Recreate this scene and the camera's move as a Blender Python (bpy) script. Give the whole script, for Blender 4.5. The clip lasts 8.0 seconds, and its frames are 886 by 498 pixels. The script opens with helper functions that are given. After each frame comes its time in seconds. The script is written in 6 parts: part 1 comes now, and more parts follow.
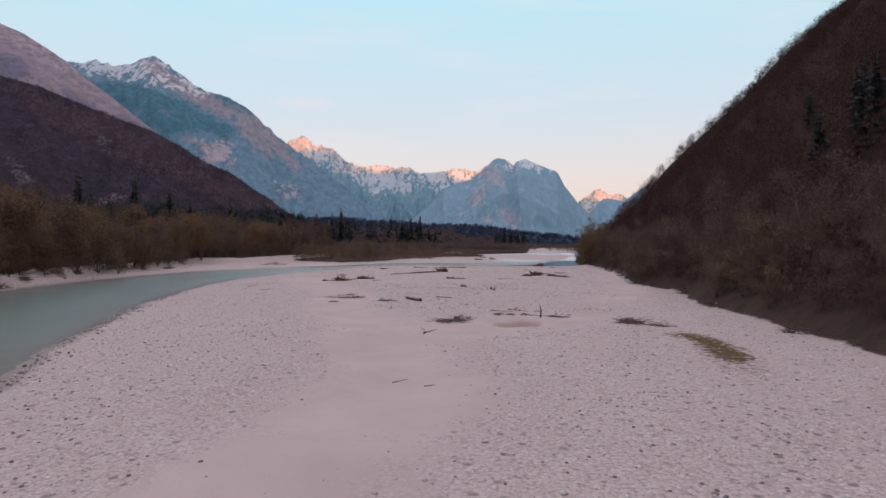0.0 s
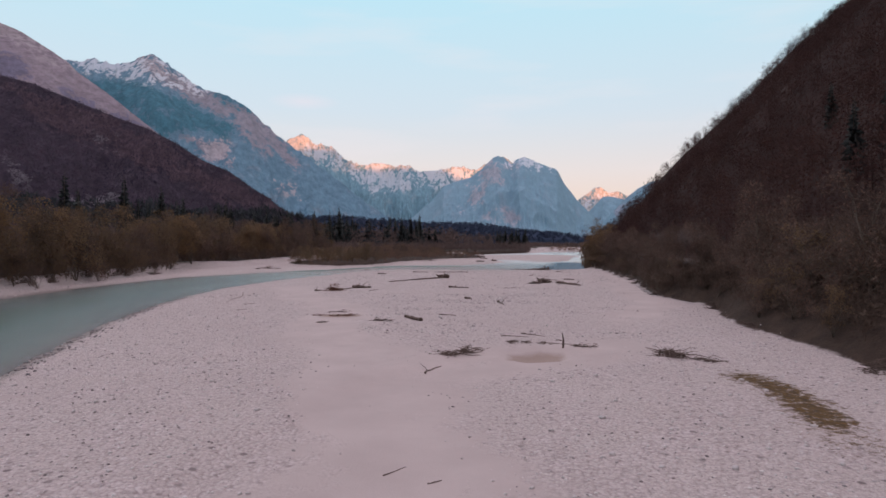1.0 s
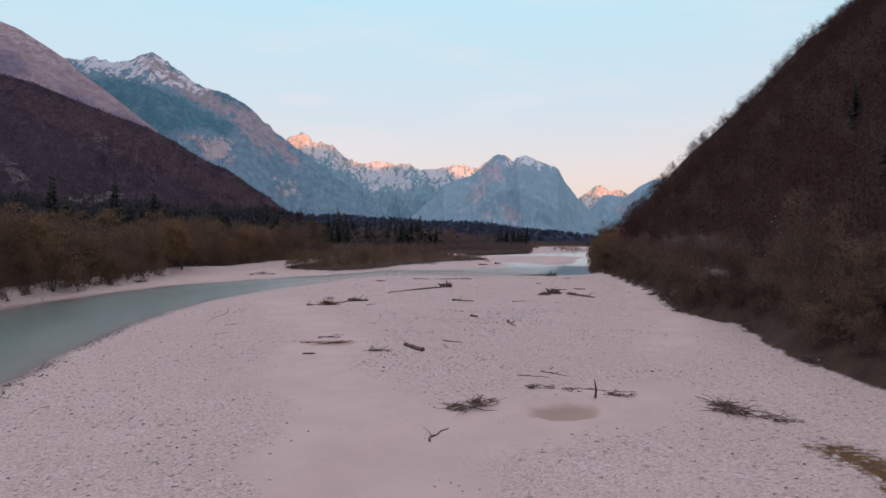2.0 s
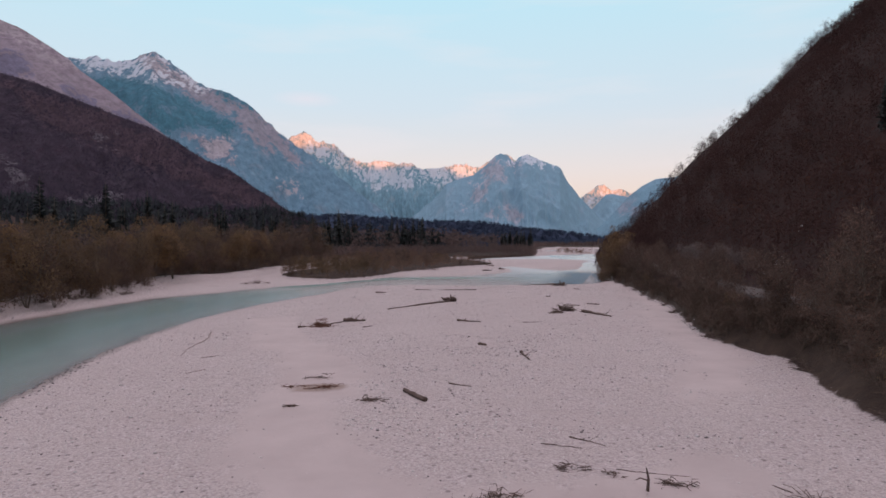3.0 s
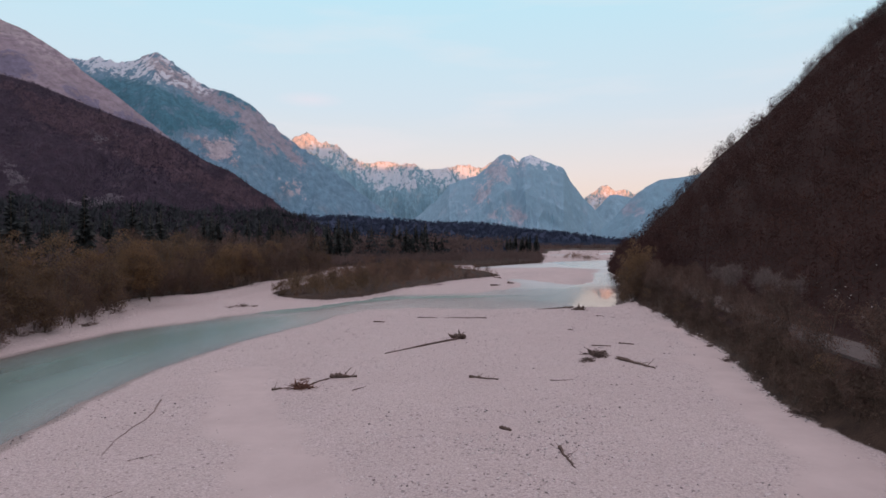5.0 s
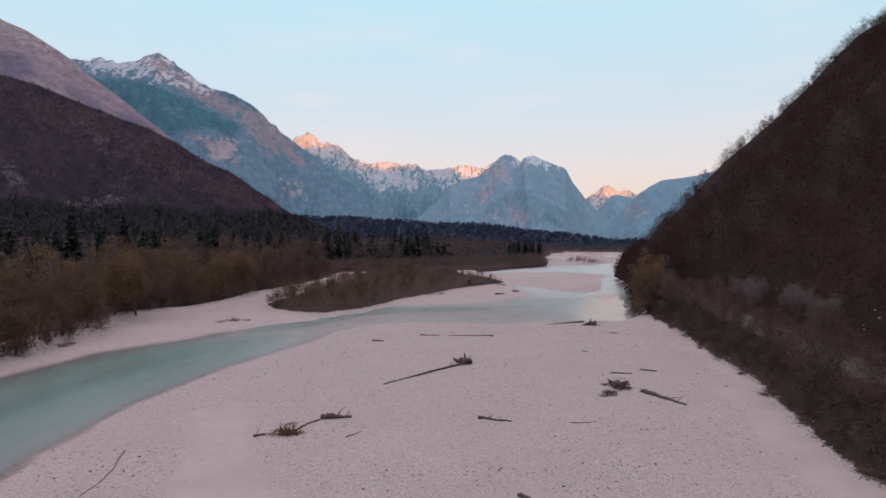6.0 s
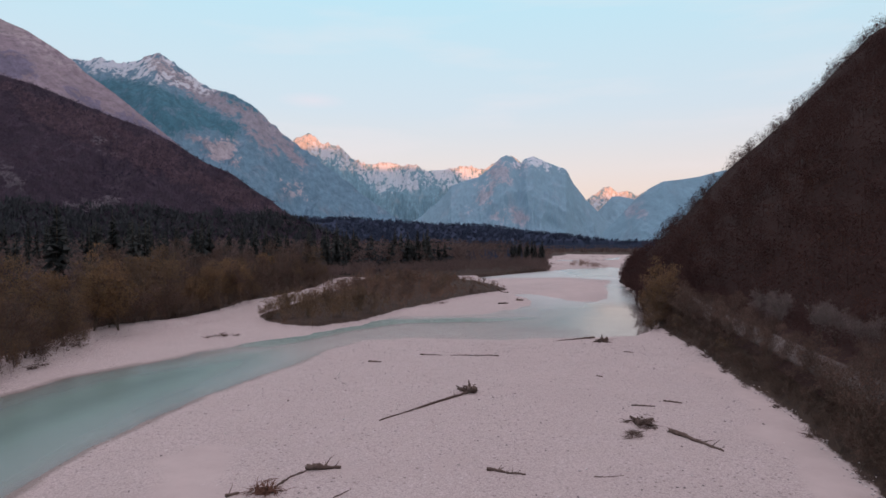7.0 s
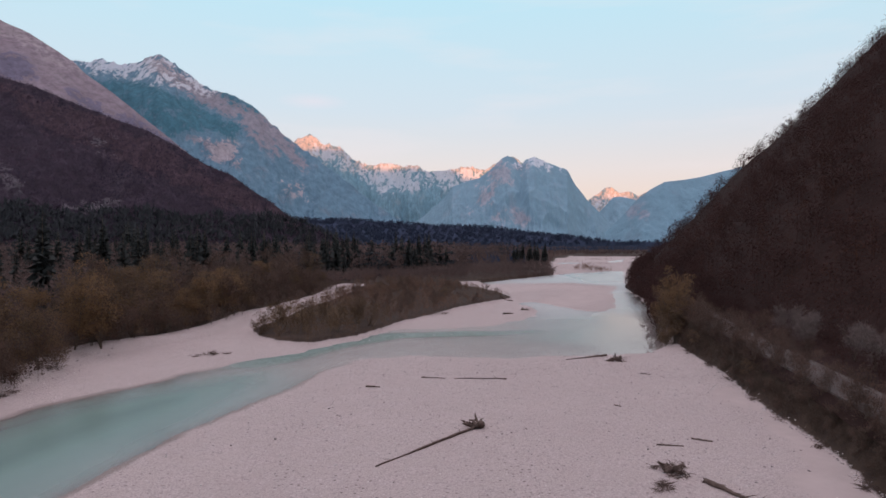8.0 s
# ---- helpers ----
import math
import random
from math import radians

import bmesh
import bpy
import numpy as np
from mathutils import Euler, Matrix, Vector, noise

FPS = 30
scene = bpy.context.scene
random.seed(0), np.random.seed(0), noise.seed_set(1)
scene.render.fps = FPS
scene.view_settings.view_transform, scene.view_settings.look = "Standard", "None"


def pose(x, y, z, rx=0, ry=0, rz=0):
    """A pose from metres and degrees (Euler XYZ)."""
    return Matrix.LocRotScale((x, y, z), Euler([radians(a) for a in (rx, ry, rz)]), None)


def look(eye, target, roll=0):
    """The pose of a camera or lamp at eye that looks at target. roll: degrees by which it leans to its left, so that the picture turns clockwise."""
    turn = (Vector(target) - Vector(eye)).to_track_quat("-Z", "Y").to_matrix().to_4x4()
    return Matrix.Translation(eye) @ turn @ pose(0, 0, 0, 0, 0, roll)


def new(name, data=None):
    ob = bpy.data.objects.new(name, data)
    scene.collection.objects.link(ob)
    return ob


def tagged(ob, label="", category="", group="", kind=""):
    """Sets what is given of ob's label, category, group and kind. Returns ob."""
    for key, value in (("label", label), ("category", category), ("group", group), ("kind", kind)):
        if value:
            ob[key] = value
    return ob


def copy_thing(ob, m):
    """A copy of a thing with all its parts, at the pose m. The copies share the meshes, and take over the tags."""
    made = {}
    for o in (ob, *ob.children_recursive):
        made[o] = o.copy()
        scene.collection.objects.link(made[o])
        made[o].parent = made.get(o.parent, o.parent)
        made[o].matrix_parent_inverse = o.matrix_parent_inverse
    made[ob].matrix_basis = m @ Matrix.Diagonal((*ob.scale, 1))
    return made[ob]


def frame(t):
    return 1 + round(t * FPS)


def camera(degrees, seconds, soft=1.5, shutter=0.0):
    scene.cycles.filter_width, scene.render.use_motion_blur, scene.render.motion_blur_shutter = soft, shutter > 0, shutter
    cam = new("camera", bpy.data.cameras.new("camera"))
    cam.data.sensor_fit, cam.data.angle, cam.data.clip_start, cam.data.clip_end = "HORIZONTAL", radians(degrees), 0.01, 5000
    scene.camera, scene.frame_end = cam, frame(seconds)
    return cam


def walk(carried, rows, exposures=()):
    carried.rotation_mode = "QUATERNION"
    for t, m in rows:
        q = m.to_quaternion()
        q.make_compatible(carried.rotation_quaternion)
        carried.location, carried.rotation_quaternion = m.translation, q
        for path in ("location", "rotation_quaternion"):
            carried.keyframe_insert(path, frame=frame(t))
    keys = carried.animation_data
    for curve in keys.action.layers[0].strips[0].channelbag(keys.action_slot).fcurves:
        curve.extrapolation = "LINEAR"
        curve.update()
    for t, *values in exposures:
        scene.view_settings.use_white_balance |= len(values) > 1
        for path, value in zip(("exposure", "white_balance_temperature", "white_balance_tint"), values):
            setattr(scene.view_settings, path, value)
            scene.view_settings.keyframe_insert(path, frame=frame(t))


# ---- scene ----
cam = camera(70.0, 8.0, soft=1.6)
PATH = [
    (0, (1.008, 5.066, 4.001), (1.026, 7.066, 3.987), 0.2),
    (0.5, (0.9, 7.607, 4.402), (0.919, 9.607, 4.385), 0.1),
    (1, (0.837, 10.324, 4.87), (0.856, 12.324, 4.85), 0.1),
    (1.5, (0.723, 12.799, 5.365), (0.742, 14.799, 5.342), 0.1),
    (3, (0.495, 20.644, 7.393), (0.506, 22.644, 7.365), 0.1),
    (3.5, (0.386, 23.299, 8.065), (0.396, 25.298, 8.037), 0.2),
    (4, (0.302, 26.064, 8.799), (0.309, 28.064, 8.772), 0.1),
    (4.5, (0.226, 28.551, 9.461), (0.23, 30.551, 9.434), 0.1),
    (6, (-0.155, 36.567, 11.652), (-0.158, 38.567, 11.626), 0.1),
    (6.5, (-0.276, 39.168, 12.305), (-0.28, 41.168, 12.28), 0.2),
    (7, (-0.358, 42.002, 13.005), (-0.362, 44.002, 12.981), 0.2),
    (7.5, (-0.459, 44.373, 13.724), (-0.466, 46.372, 13.701), 0.1),
    (8, (-0.552, 47.052, 14.482), (-0.56, 49.051, 14.46), 0.1),
]
walk(cam, [(t, look(eye, target, roll)) for t, eye, target, roll in PATH])

# ---- world, sun, exposure ----
SUN_ELEV, SUN_ROT = radians(3.5), radians(166.0)
world = bpy.data.worlds.new("dusk_sky")
scene.world = world
world.use_nodes = True
wt = world.node_tree
wt.nodes.clear()
w_out = wt.nodes.new("ShaderNodeOutputWorld")
w_bg = wt.nodes.new("ShaderNodeBackground")
w_sky = wt.nodes.new("ShaderNodeTexSky")
w_sky.sky_type = "NISHITA"
w_sky.sun_disc = False
w_sky.sun_elevation, w_sky.sun_rotation = SUN_ELEV, SUN_ROT
w_sky.air_density, w_sky.dust_density, w_sky.ozone_density = 1.0, 0.6, 1.0
w_bg.inputs["Strength"].default_value = 0.15
# the belt of dusk above the horizon: peach, then pale, then cyan
w_co = wt.nodes.new("ShaderNodeTexCoord")
w_sep = wt.nodes.new("ShaderNodeSeparateXYZ")
wt.links.new(w_co.outputs["Generated"], w_sep.inputs[0])
w_belt = wt.nodes.new("ShaderNodeValToRGB")
belt = w_belt.color_ramp.elements
belt[0].position, belt[0].color = 0.02, (0.95, 0.68, 0.58, 1)
belt[1].position, belt[1].color = 1.0, (1.10, 0.91, 1.03, 1)
for at, c in ((0.11, (0.86, 0.77, 0.78)), (0.2, (0.70, 0.80, 0.90)), (0.36, (0.57, 0.86, 0.99)), (0.50, (0.80, 0.84, 0.95)), (0.68, (1.03, 0.89, 1.0))):
    belt.new(at).color = (*c, 1)
wt.links.new(w_sep.outputs[2], w_belt.inputs[0])
w_gain = wt.nodes.new("ShaderNodeMixRGB")
w_gain.blend_type = "MULTIPLY"
w_gain.inputs[0].default_value = 1.0
w_gain.inputs[2].default_value = (6.92, 6.9, 6.95, 1)
wt.links.new(w_belt.outputs[0], w_gain.inputs[1])
w_mix = wt.nodes.new("ShaderNodeMixRGB")
w_mix.inputs[0].default_value = 0.85
wt.links.new(w_sky.outputs[0], w_mix.inputs[1])
wt.links.new(w_gain.outputs[0], w_mix.inputs[2])
# faint high cloud, drawn out along the horizon
w_map = wt.nodes.new("ShaderNodeMapping")
w_map.inputs["Scale"].default_value = (1.0, 1.0, 6.0)
wt.links.new(w_co.outputs["Generated"], w_map.inputs["Vector"])
w_cloud = wt.nodes.new("ShaderNodeTexNoise")
w_cloud.inputs["Scale"].default_value, w_cloud.inputs["Detail"].default_value = 3.2, 5.0
wt.links.new(w_map.outputs[0], w_cloud.inputs["Vector"])
w_thin = wt.nodes.new("ShaderNodeValToRGB")
w_thin.color_ramp.elements[0].position, w_thin.color_ramp.elements[0].color = 0.52, (0, 0, 0, 1)
w_thin.color_ramp.elements[1].position, w_thin.color_ramp.elements[1].color = 0.75, (0.35, 0.35, 0.35, 1)
wt.links.new(w_cloud.outputs["Fac"], w_thin.inputs[0])
w_veil = wt.nodes.new("ShaderNodeMixRGB")
w_veil.inputs[2].default_value = (5.9, 5.4, 5.6, 1)
wt.links.new(w_thin.outputs[0], w_veil.inputs[0])
wt.links.new(w_mix.outputs[0], w_veil.inputs[1])
# one small pink cloud over the valley's head
w_off = wt.nodes.new("ShaderNodeMapping")
w_off.inputs["Location"].default_value = (0.2 / 0.055, -0.955 / 0.055, -0.212 / 0.013)
w_off.inputs["Scale"].default_value = (1 / 0.055, 1 / 0.055, 1 / 0.013)
wt.links.new(w_co.outputs["Generated"], w_off.inputs["Vector"])
w_len = wt.nodes.new("ShaderNodeVectorMath")
w_len.operation = "LENGTH"
wt.links.new(w_off.outputs[0], w_len.inputs[0])
w_puff = wt.nodes.new("ShaderNodeValToRGB")
w_puff.color_ramp.elements[0].position, w_puff.color_ramp.elements[0].color = 0.1, (0.3, 0.3, 0.3, 1)
w_puff.color_ramp.elements[1].position, w_puff.color_ramp.elements[1].color = 1.0, (0, 0, 0, 1)
wt.links.new(w_len.outputs["Value"], w_puff.inputs[0])
w_pink = wt.nodes.new("ShaderNodeMixRGB")
w_pink.inputs[2].default_value = (6.5, 5.2, 5.6, 1)
wt.links.new(w_puff.outputs[0], w_pink.inputs[0])
wt.links.new(w_veil.outputs[0], w_pink.inputs[1])
wt.links.new(w_pink.outputs[0], w_bg.inputs["Color"])
wt.links.new(w_bg.outputs[0], w_out.inputs[0])

sun_data = bpy.data.lights.new("sun", "SUN")
sun_data.energy, sun_data.angle, sun_data.color = 5.0, radians(0.4), (1.0, 0.37, 0.14)
sun = new("sun", sun_data)
sun.matrix_world = look((100, -400, 412.3 * math.tan(SUN_ELEV)), (0, 0, 0))
scene.view_settings.exposure = 0.0

# ---- mesh helpers ----
def mesh_data(name, verts, faces, smooth=False):
    """A mesh from arrays of corners and of triangles or quads."""
    verts, faces = np.asarray(verts, dtype=np.float64), np.asarray(faces, dtype=np.int32)
    me = bpy.data.meshes.new(name)
    me.vertices.add(len(verts))
    me.vertices.foreach_set("co", verts.ravel())
    n = faces.shape[1]
    me.loops.add(faces.size)
    me.loops.foreach_set("vertex_index", faces.ravel())
    me.polygons.add(len(faces))
    me.polygons.foreach_set("loop_start", np.arange(0, faces.size, n, dtype=np.int32))
    me.polygons.foreach_set("use_smooth", np.full(len(faces), smooth))
    me.update(calc_edges=True)
    return me


def add_mask(me, name, values):
    at = me.attributes.new(name, "FLOAT", "POINT")
    at.data.foreach_set("value", np.asarray(values, dtype=np.float32))


def put(name, me, material, parent=None, label=""):
    ob = new(name, me)
    if not me.materials:
        me.materials.append(material)
    if parent is not None:
        ob.parent = parent
    if label:
        ob["label"] = label
    return ob


def grid_faces(nu, nv):
    i = np.arange(nu - 1)[:, None] * nv + np.arange(nv - 1)[None]
    return np.stack([i, i + nv, i + nv + 1, i + 1], -1).reshape(-1, 4)


def joined(pieces):
    """Several (corners, triangles) as one."""
    vs, fs, n = [], [], 0
    for v, f in pieces:
        vs.append(v)
        fs.append(f + n)
        n += len(v)
    return np.concatenate(vs), np.concatenate(fs)


def scattered(kinds, which, places, turns, scales, squash=None):
    """Many copies of a few shapes joined into one: corners and triangles."""
    vs, fs, n = [], [], 0
    for k, (v, f) in enumerate(kinds):
        idx = np.nonzero(which == k)[0]
        if len(idx) == 0:
            continue
        c, s = np.cos(turns[idx])[:, None], np.sin(turns[idx])[:, None]
        sc = scales[idx][:, None]
        x = (v[None, :, 0] * c - v[None, :, 1] * s) * sc + places[idx, 0:1]
        y = (v[None, :, 0] * s + v[None, :, 1] * c) * sc + places[idx, 1:2]
        zs = sc if squash is None else sc * squash[idx][:, None]
        z = v[None, :, 2] * zs + places[idx, 2:3]
        vs.append(np.stack([x, y, z], -1).reshape(-1, 3))
        fs.append((f[None] + (np.arange(len(idx)) * len(v))[:, None, None]).reshape(-1, f.shape[1]) + n)
        n += len(idx) * len(v)
    return np.concatenate(vs), np.concatenate(fs)


def smoothstep(a, b, x):
    t = np.clip((x - a) / (b - a), 0, 1)
    return t * t * (3 - 2 * t)


PERM = np.random.default_rng(5).permutation(4096)


def value_noise(x, y, seed=0):
    """Smooth noise from -1 to 1 on arrays."""
    xi, yi = np.floor(x).astype(np.int64), np.floor(y).astype(np.int64)
    fx, fy = x - xi, y - yi
    fx, fy = fx * fx * fx * (fx * (fx * 6 - 15) + 10), fy * fy * fy * (fy * (fy * 6 - 15) + 10)

    def at(i, j):
        return PERM[(PERM[(i + seed * 57) & 4095] + j) & 4095] / 2047.5 - 1

    a, b, c, d = at(xi, yi), at(xi + 1, yi), at(xi, yi + 1), at(xi + 1, yi + 1)
    return (a * (1 - fx) + b * fx) * (1 - fy) + (c * (1 - fx) + d * fx) * fy


def fractal(x, y, octaves=5, seed=0, ridged=False):
    total, amp, norm = 0.0, 1.0, 0.0
    for o in range(octaves):
        n = value_noise(x * 2 ** o + 17.3 * o, y * 2 ** o - 9.1 * o, seed + o)
        total = total + amp * ((1 - 2 * np.abs(n)) if ridged else n)
        norm += amp
        amp *= 0.5
    return total / norm


def inside_distance(x, y, poly):
    """Signed distance to a polygon's outline, positive inside."""
    poly = np.asarray(poly, dtype=float)
    best = np.full(x.shape, 1e18)
    odd = np.zeros(x.shape, dtype=bool)
    for (ax, ay), (bx, by) in zip(poly, np.roll(poly, -1, axis=0)):
        ex, ey = bx - ax, by - ay
        t = np.clip(((x - ax) * ex + (y - ay) * ey) / (ex * ex + ey * ey + 1e-12), 0, 1)
        best = np.minimum(best, (x - ax - t * ex) ** 2 + (y - ay - t * ey) ** 2)
        cross = (ay > y) != (by > y)
        with np.errstate(divide="ignore", invalid="ignore"):
            odd ^= cross & (x < ex * (y - ay) / (ey if ey else 1e-9) + ax)
    return np.sqrt(best) * np.where(odd, 1, -1)


def line_distance(x, y, pts):
    """Distance to an open line."""
    best = np.full(x.shape, 1e18)
    for (ax, ay), (bx, by) in zip(pts[:-1], pts[1:]):
        ex, ey = bx - ax, by - ay
        t = np.clip(((x - ax) * ex + (y - ay) * ey) / (ex * ex + ey * ey + 1e-12), 0, 1)
        best = np.minimum(best, (x - ax - t * ex) ** 2 + (y - ay - t * ey) ** 2)
    return np.sqrt(best)


# ---- materials ----
def material(name):
    m = bpy.data.materials.new(name)
    m.use_nodes = True
    nt = m.node_tree
    b = nt.nodes["Principled BSDF"]
    return m, nt, b


def node(nt, kind, **inputs):
    n = nt.nodes.new(kind)
    for k, v in inputs.items():
        n.inputs[k.replace("_", " ")].default_value = v
    return n


def noise_node(nt, scale, detail=6.0, rough=0.6, vec=None):
    n = node(nt, "ShaderNodeTexNoise", Scale=scale, Detail=detail, Roughness=rough)
    if vec is not None:
        nt.links.new(vec, n.inputs["Vector"])
    return n.outputs["Fac"]


def ramp(nt, fac, stops):
    r = nt.nodes.new("ShaderNodeValToRGB")
    e = r.color_ramp.elements
    e[0].position, e[0].color = stops[0][0], (*stops[0][1], 1)
    e[1].position, e[1].color = stops[-1][0], (*stops[-1][1], 1)
    for p, c in stops[1:-1]:
        e.new(p).color = (*c, 1)
    nt.links.new(fac, r.inputs[0])
    return r.outputs[0]


def mix(nt, fac, a, b, blend="MIX"):
    m = nt.nodes.new("ShaderNodeMixRGB")
    m.blend_type = blend
    for sock, v in zip(m.inputs, (fac, a, b)):
        if isinstance(v, (int, float)):
            sock.default_value = v
        elif isinstance(v, tuple):
            sock.default_value = (*v, 1)
        else:
            nt.links.new(v, sock)
    return m.outputs[0]


def maths(nt, op, a, b=0.0, clamp=False):
    m = nt.nodes.new("ShaderNodeMath")
    m.operation, m.use_clamp = op, clamp
    for sock, v in zip(m.inputs, (a, b)):
        if isinstance(v, (int, float)):
            sock.default_value = v
        else:
            nt.links.new(v, sock)
    return m.outputs[0]


def bump(nt, b, height, strength=0.5, distance=0.05):
    n = node(nt, "ShaderNodeBump", Strength=strength, Distance=distance)
    nt.links.new(height, n.inputs["Height"])
    nt.links.new(n.outputs[0], b.inputs["Normal"])


def position(nt):
    return nt.nodes.new("ShaderNodeNewGeometry").outputs["Position"]


def attribute(nt, name):
    a = nt.nodes.new("ShaderNodeAttribute")
    a.attribute_name = name
    return a.outputs["Fac"]


def varied_material(name, stops, scale, rough=0.85, bump_scale=None, bump_by=0.02, island=0.0, each=0.0, thin=0.0):
    """A matt surface: colours by noise at two sizes, and a fine relief."""
    m, nt, b = material(name)
    p = position(nt)
    fac = maths(nt, "ADD", maths(nt, "MULTIPLY", noise_node(nt, scale, vec=p), 0.65), maths(nt, "MULTIPLY", noise_node(nt, scale * 7.3, vec=p), 0.35))
    if island:
        g = nt.nodes.new("ShaderNodeNewGeometry")
        r = maths(nt, "MULTIPLY", maths(nt, "SUBTRACT", g.outputs["Random Per Island"], 0.5), island)
        fac = maths(nt, "ADD", fac, r)
    if each:
        o = nt.nodes.new("ShaderNodeObjectInfo")
        fac = maths(nt, "ADD", fac, maths(nt, "MULTIPLY", maths(nt, "SUBTRACT", o.outputs["Random"], 0.5), each))
    nt.links.new(ramp(nt, fac, stops), b.inputs["Base Color"])
    b.inputs["Roughness"].default_value = rough
    b.inputs["Specular IOR Level"].default_value = 0.06 if rough > 0.8 else 0.4
    if bump_scale:
        bump(nt, b, noise_node(nt, bump_scale, vec=p), 0.6, bump_by)
    if thin:
        # leaves let part of the light through
        glow = nt.nodes.new("ShaderNodeBsdfTranslucent")
        nt.links.new(b.inputs["Base Color"].links[0].from_socket, glow.inputs["Color"])
        both = nt.nodes.new("ShaderNodeMixShader")
        both.inputs[0].default_value = thin
        nt.links.new(b.outputs[0], both.inputs[1])
        nt.links.new(glow.outputs[0], both.inputs[2])
        nt.links.new(both.outputs[0], nt.nodes["Material Output"].inputs["Surface"])
    return m


def gravel_material():
    """Pale limestone gravel with tongues of fine sand, wet by the river."""
    m, nt, b = material("limestone_gravel")
    p = position(nt)
    sand = attribute(nt, "sand")
    wet = attribute(nt, "wet")
    soil = attribute(nt, "soil")
    weed = attribute(nt, "weed")
    v1 = node(nt, "ShaderNodeTexVoronoi", Scale=10.0, Randomness=1.0)
    nt.links.new(p, v1.inputs["Vector"])
    v2 = node(nt, "ShaderNodeTexVoronoi", Scale=25.0, Randomness=1.0)
    nt.links.new(p, v2.inputs["Vector"])
    sep = nt.nodes.new("ShaderNodeSeparateColor")
    nt.links.new(v1.outputs["Color"], sep.inputs[0])
    stone = ramp(nt, sep.outputs[0], [(0.0, (0.36, 0.315, 0.31)), (0.1, (0.46, 0.41, 0.40)), (0.55, (0.53, 0.475, 0.465)), (1.0, (0.64, 0.59, 0.585))])
    sep2 = nt.nodes.new("ShaderNodeSeparateColor")
    nt.links.new(v2.outputs["Color"], sep2.inputs[0])
    small = ramp(nt, sep2.outputs[0], [(0.0, (0.36, 0.32, 0.305)), (0.2, (0.48, 0.43, 0.41)), (1.0, (0.60, 0.55, 0.53))])
    stones = mix(nt, ramp(nt, noise_node(nt, 0.5, vec=p), [(0.4, (0.15,) * 3), (0.62, (0.75,) * 3)]), small, stone)
    # shade between stones is painted as a darkening towards each cell's edge
    gap_shade = ramp(nt, v1.outputs["Distance"], [(0.45, (1, 1, 1)), (0.8, (0.74, 0.72, 0.72))])
    stones = mix(nt, 0.8, stones, gap_shade, "MULTIPLY")
    v3 = node(nt, "ShaderNodeTexVoronoi", Scale=2.6, Randomness=1.0)
    nt.links.new(p, v3.inputs["Vector"])
    sep3 = nt.nodes.new("ShaderNodeSeparateColor")
    nt.links.new(v3.outputs["Color"], sep3.inputs[0])
    spot = maths(nt, "MULTIPLY", ramp(nt, v3.outputs["Distance"], [(0.10, (1,) * 3), (0.20, (0,) * 3)]), ramp(nt, sep3.outputs[1], [(0.35, (0,) * 3), (0.5, (0.85,) * 3)]))
    stones = mix(nt, spot, stones, (0.27, 0.235, 0.23))
    v4 = node(nt, "ShaderNodeTexVoronoi", Scale=1.5, Randomness=1.0)
    v4.voronoi_dimensions = "2D"
    nt.links.new(p, v4.inputs["Vector"])
    sep4 = nt.nodes.new("ShaderNodeSeparateColor")
    nt.links.new(v4.outputs["Color"], sep4.inputs[0])
    drift = ramp(nt, noise_node(nt, 0.16, 5, 0.6, vec=p), [(0.42, (0.15,) * 3), (0.6, (1,) * 3)])
    cobble = maths(nt, "MULTIPLY", ramp(nt, v4.outputs["Distance"], [(0.09, (1,) * 3), (0.16, (0,) * 3)]), maths(nt, "MULTIPLY", drift, ramp(nt, sep4.outputs[1], [(0.3, (0,) * 3), (0.5, (0.9,) * 3)])))
    stones = mix(nt, cobble, stones, ramp(nt, sep4.outputs[0], [(0.6, (0.16, 0.135, 0.135)), (0.8, (0.62, 0.58, 0.58))]))
    sandy = ramp(nt, noise_node(nt, 0.35, vec=p), [(0.3, (0.455, 0.401, 0.386)), (0.7, (0.532, 0.474, 0.456))])
    patch = noise_node(nt, 0.12, 4, 0.55, vec=p)
    edge = maths(nt, "ADD", sand, maths(nt, "MULTIPLY", maths(nt, "SUBTRACT", noise_node(nt, 0.9, 8, 0.7, vec=p), 0.5), 1.5))
    edge = maths(nt, "ADD", edge, maths(nt, "MULTIPLY", maths(nt, "SUBTRACT", patch, 0.5), 3.0))
    sand_mask = ramp(nt, edge, [(0.3, (0, 0, 0)), (0.75, (1, 1, 1))])
    col = mix(nt, sand_mask, stones, sandy)
    col = mix(nt, 1.0, col, (1.055, 1.015, 1.012), "MULTIPLY")
    col = mix(nt, ramp(nt, patch, [(0.3, (0,) * 3), (0.75, (0.35,) * 3)]), col, (0.80, 0.79, 0.80), "MULTIPLY")
    wet_mask = ramp(nt, maths(nt, "ADD", wet, maths(nt, "MULTIPLY", maths(nt, "SUBTRACT", noise_node(nt, 2.0, vec=p), 0.5), 0.5)), [(0.3, (0, 0, 0)), (0.75, (1, 1, 1))])
    col = mix(nt, wet_mask, col, mix(nt, 1.0, col, (0.62, 0.60, 0.57), "MULTIPLY"))
    weed_mask = ramp(nt, maths(nt, "ADD", weed, maths(nt, "MULTIPLY", maths(nt, "SUBTRACT", noise_node(nt, 3.2, 8, 0.8, vec=p), 0.5), 3.0)), [(0.5, (0, 0, 0)), (0.85, (1, 1, 1))])
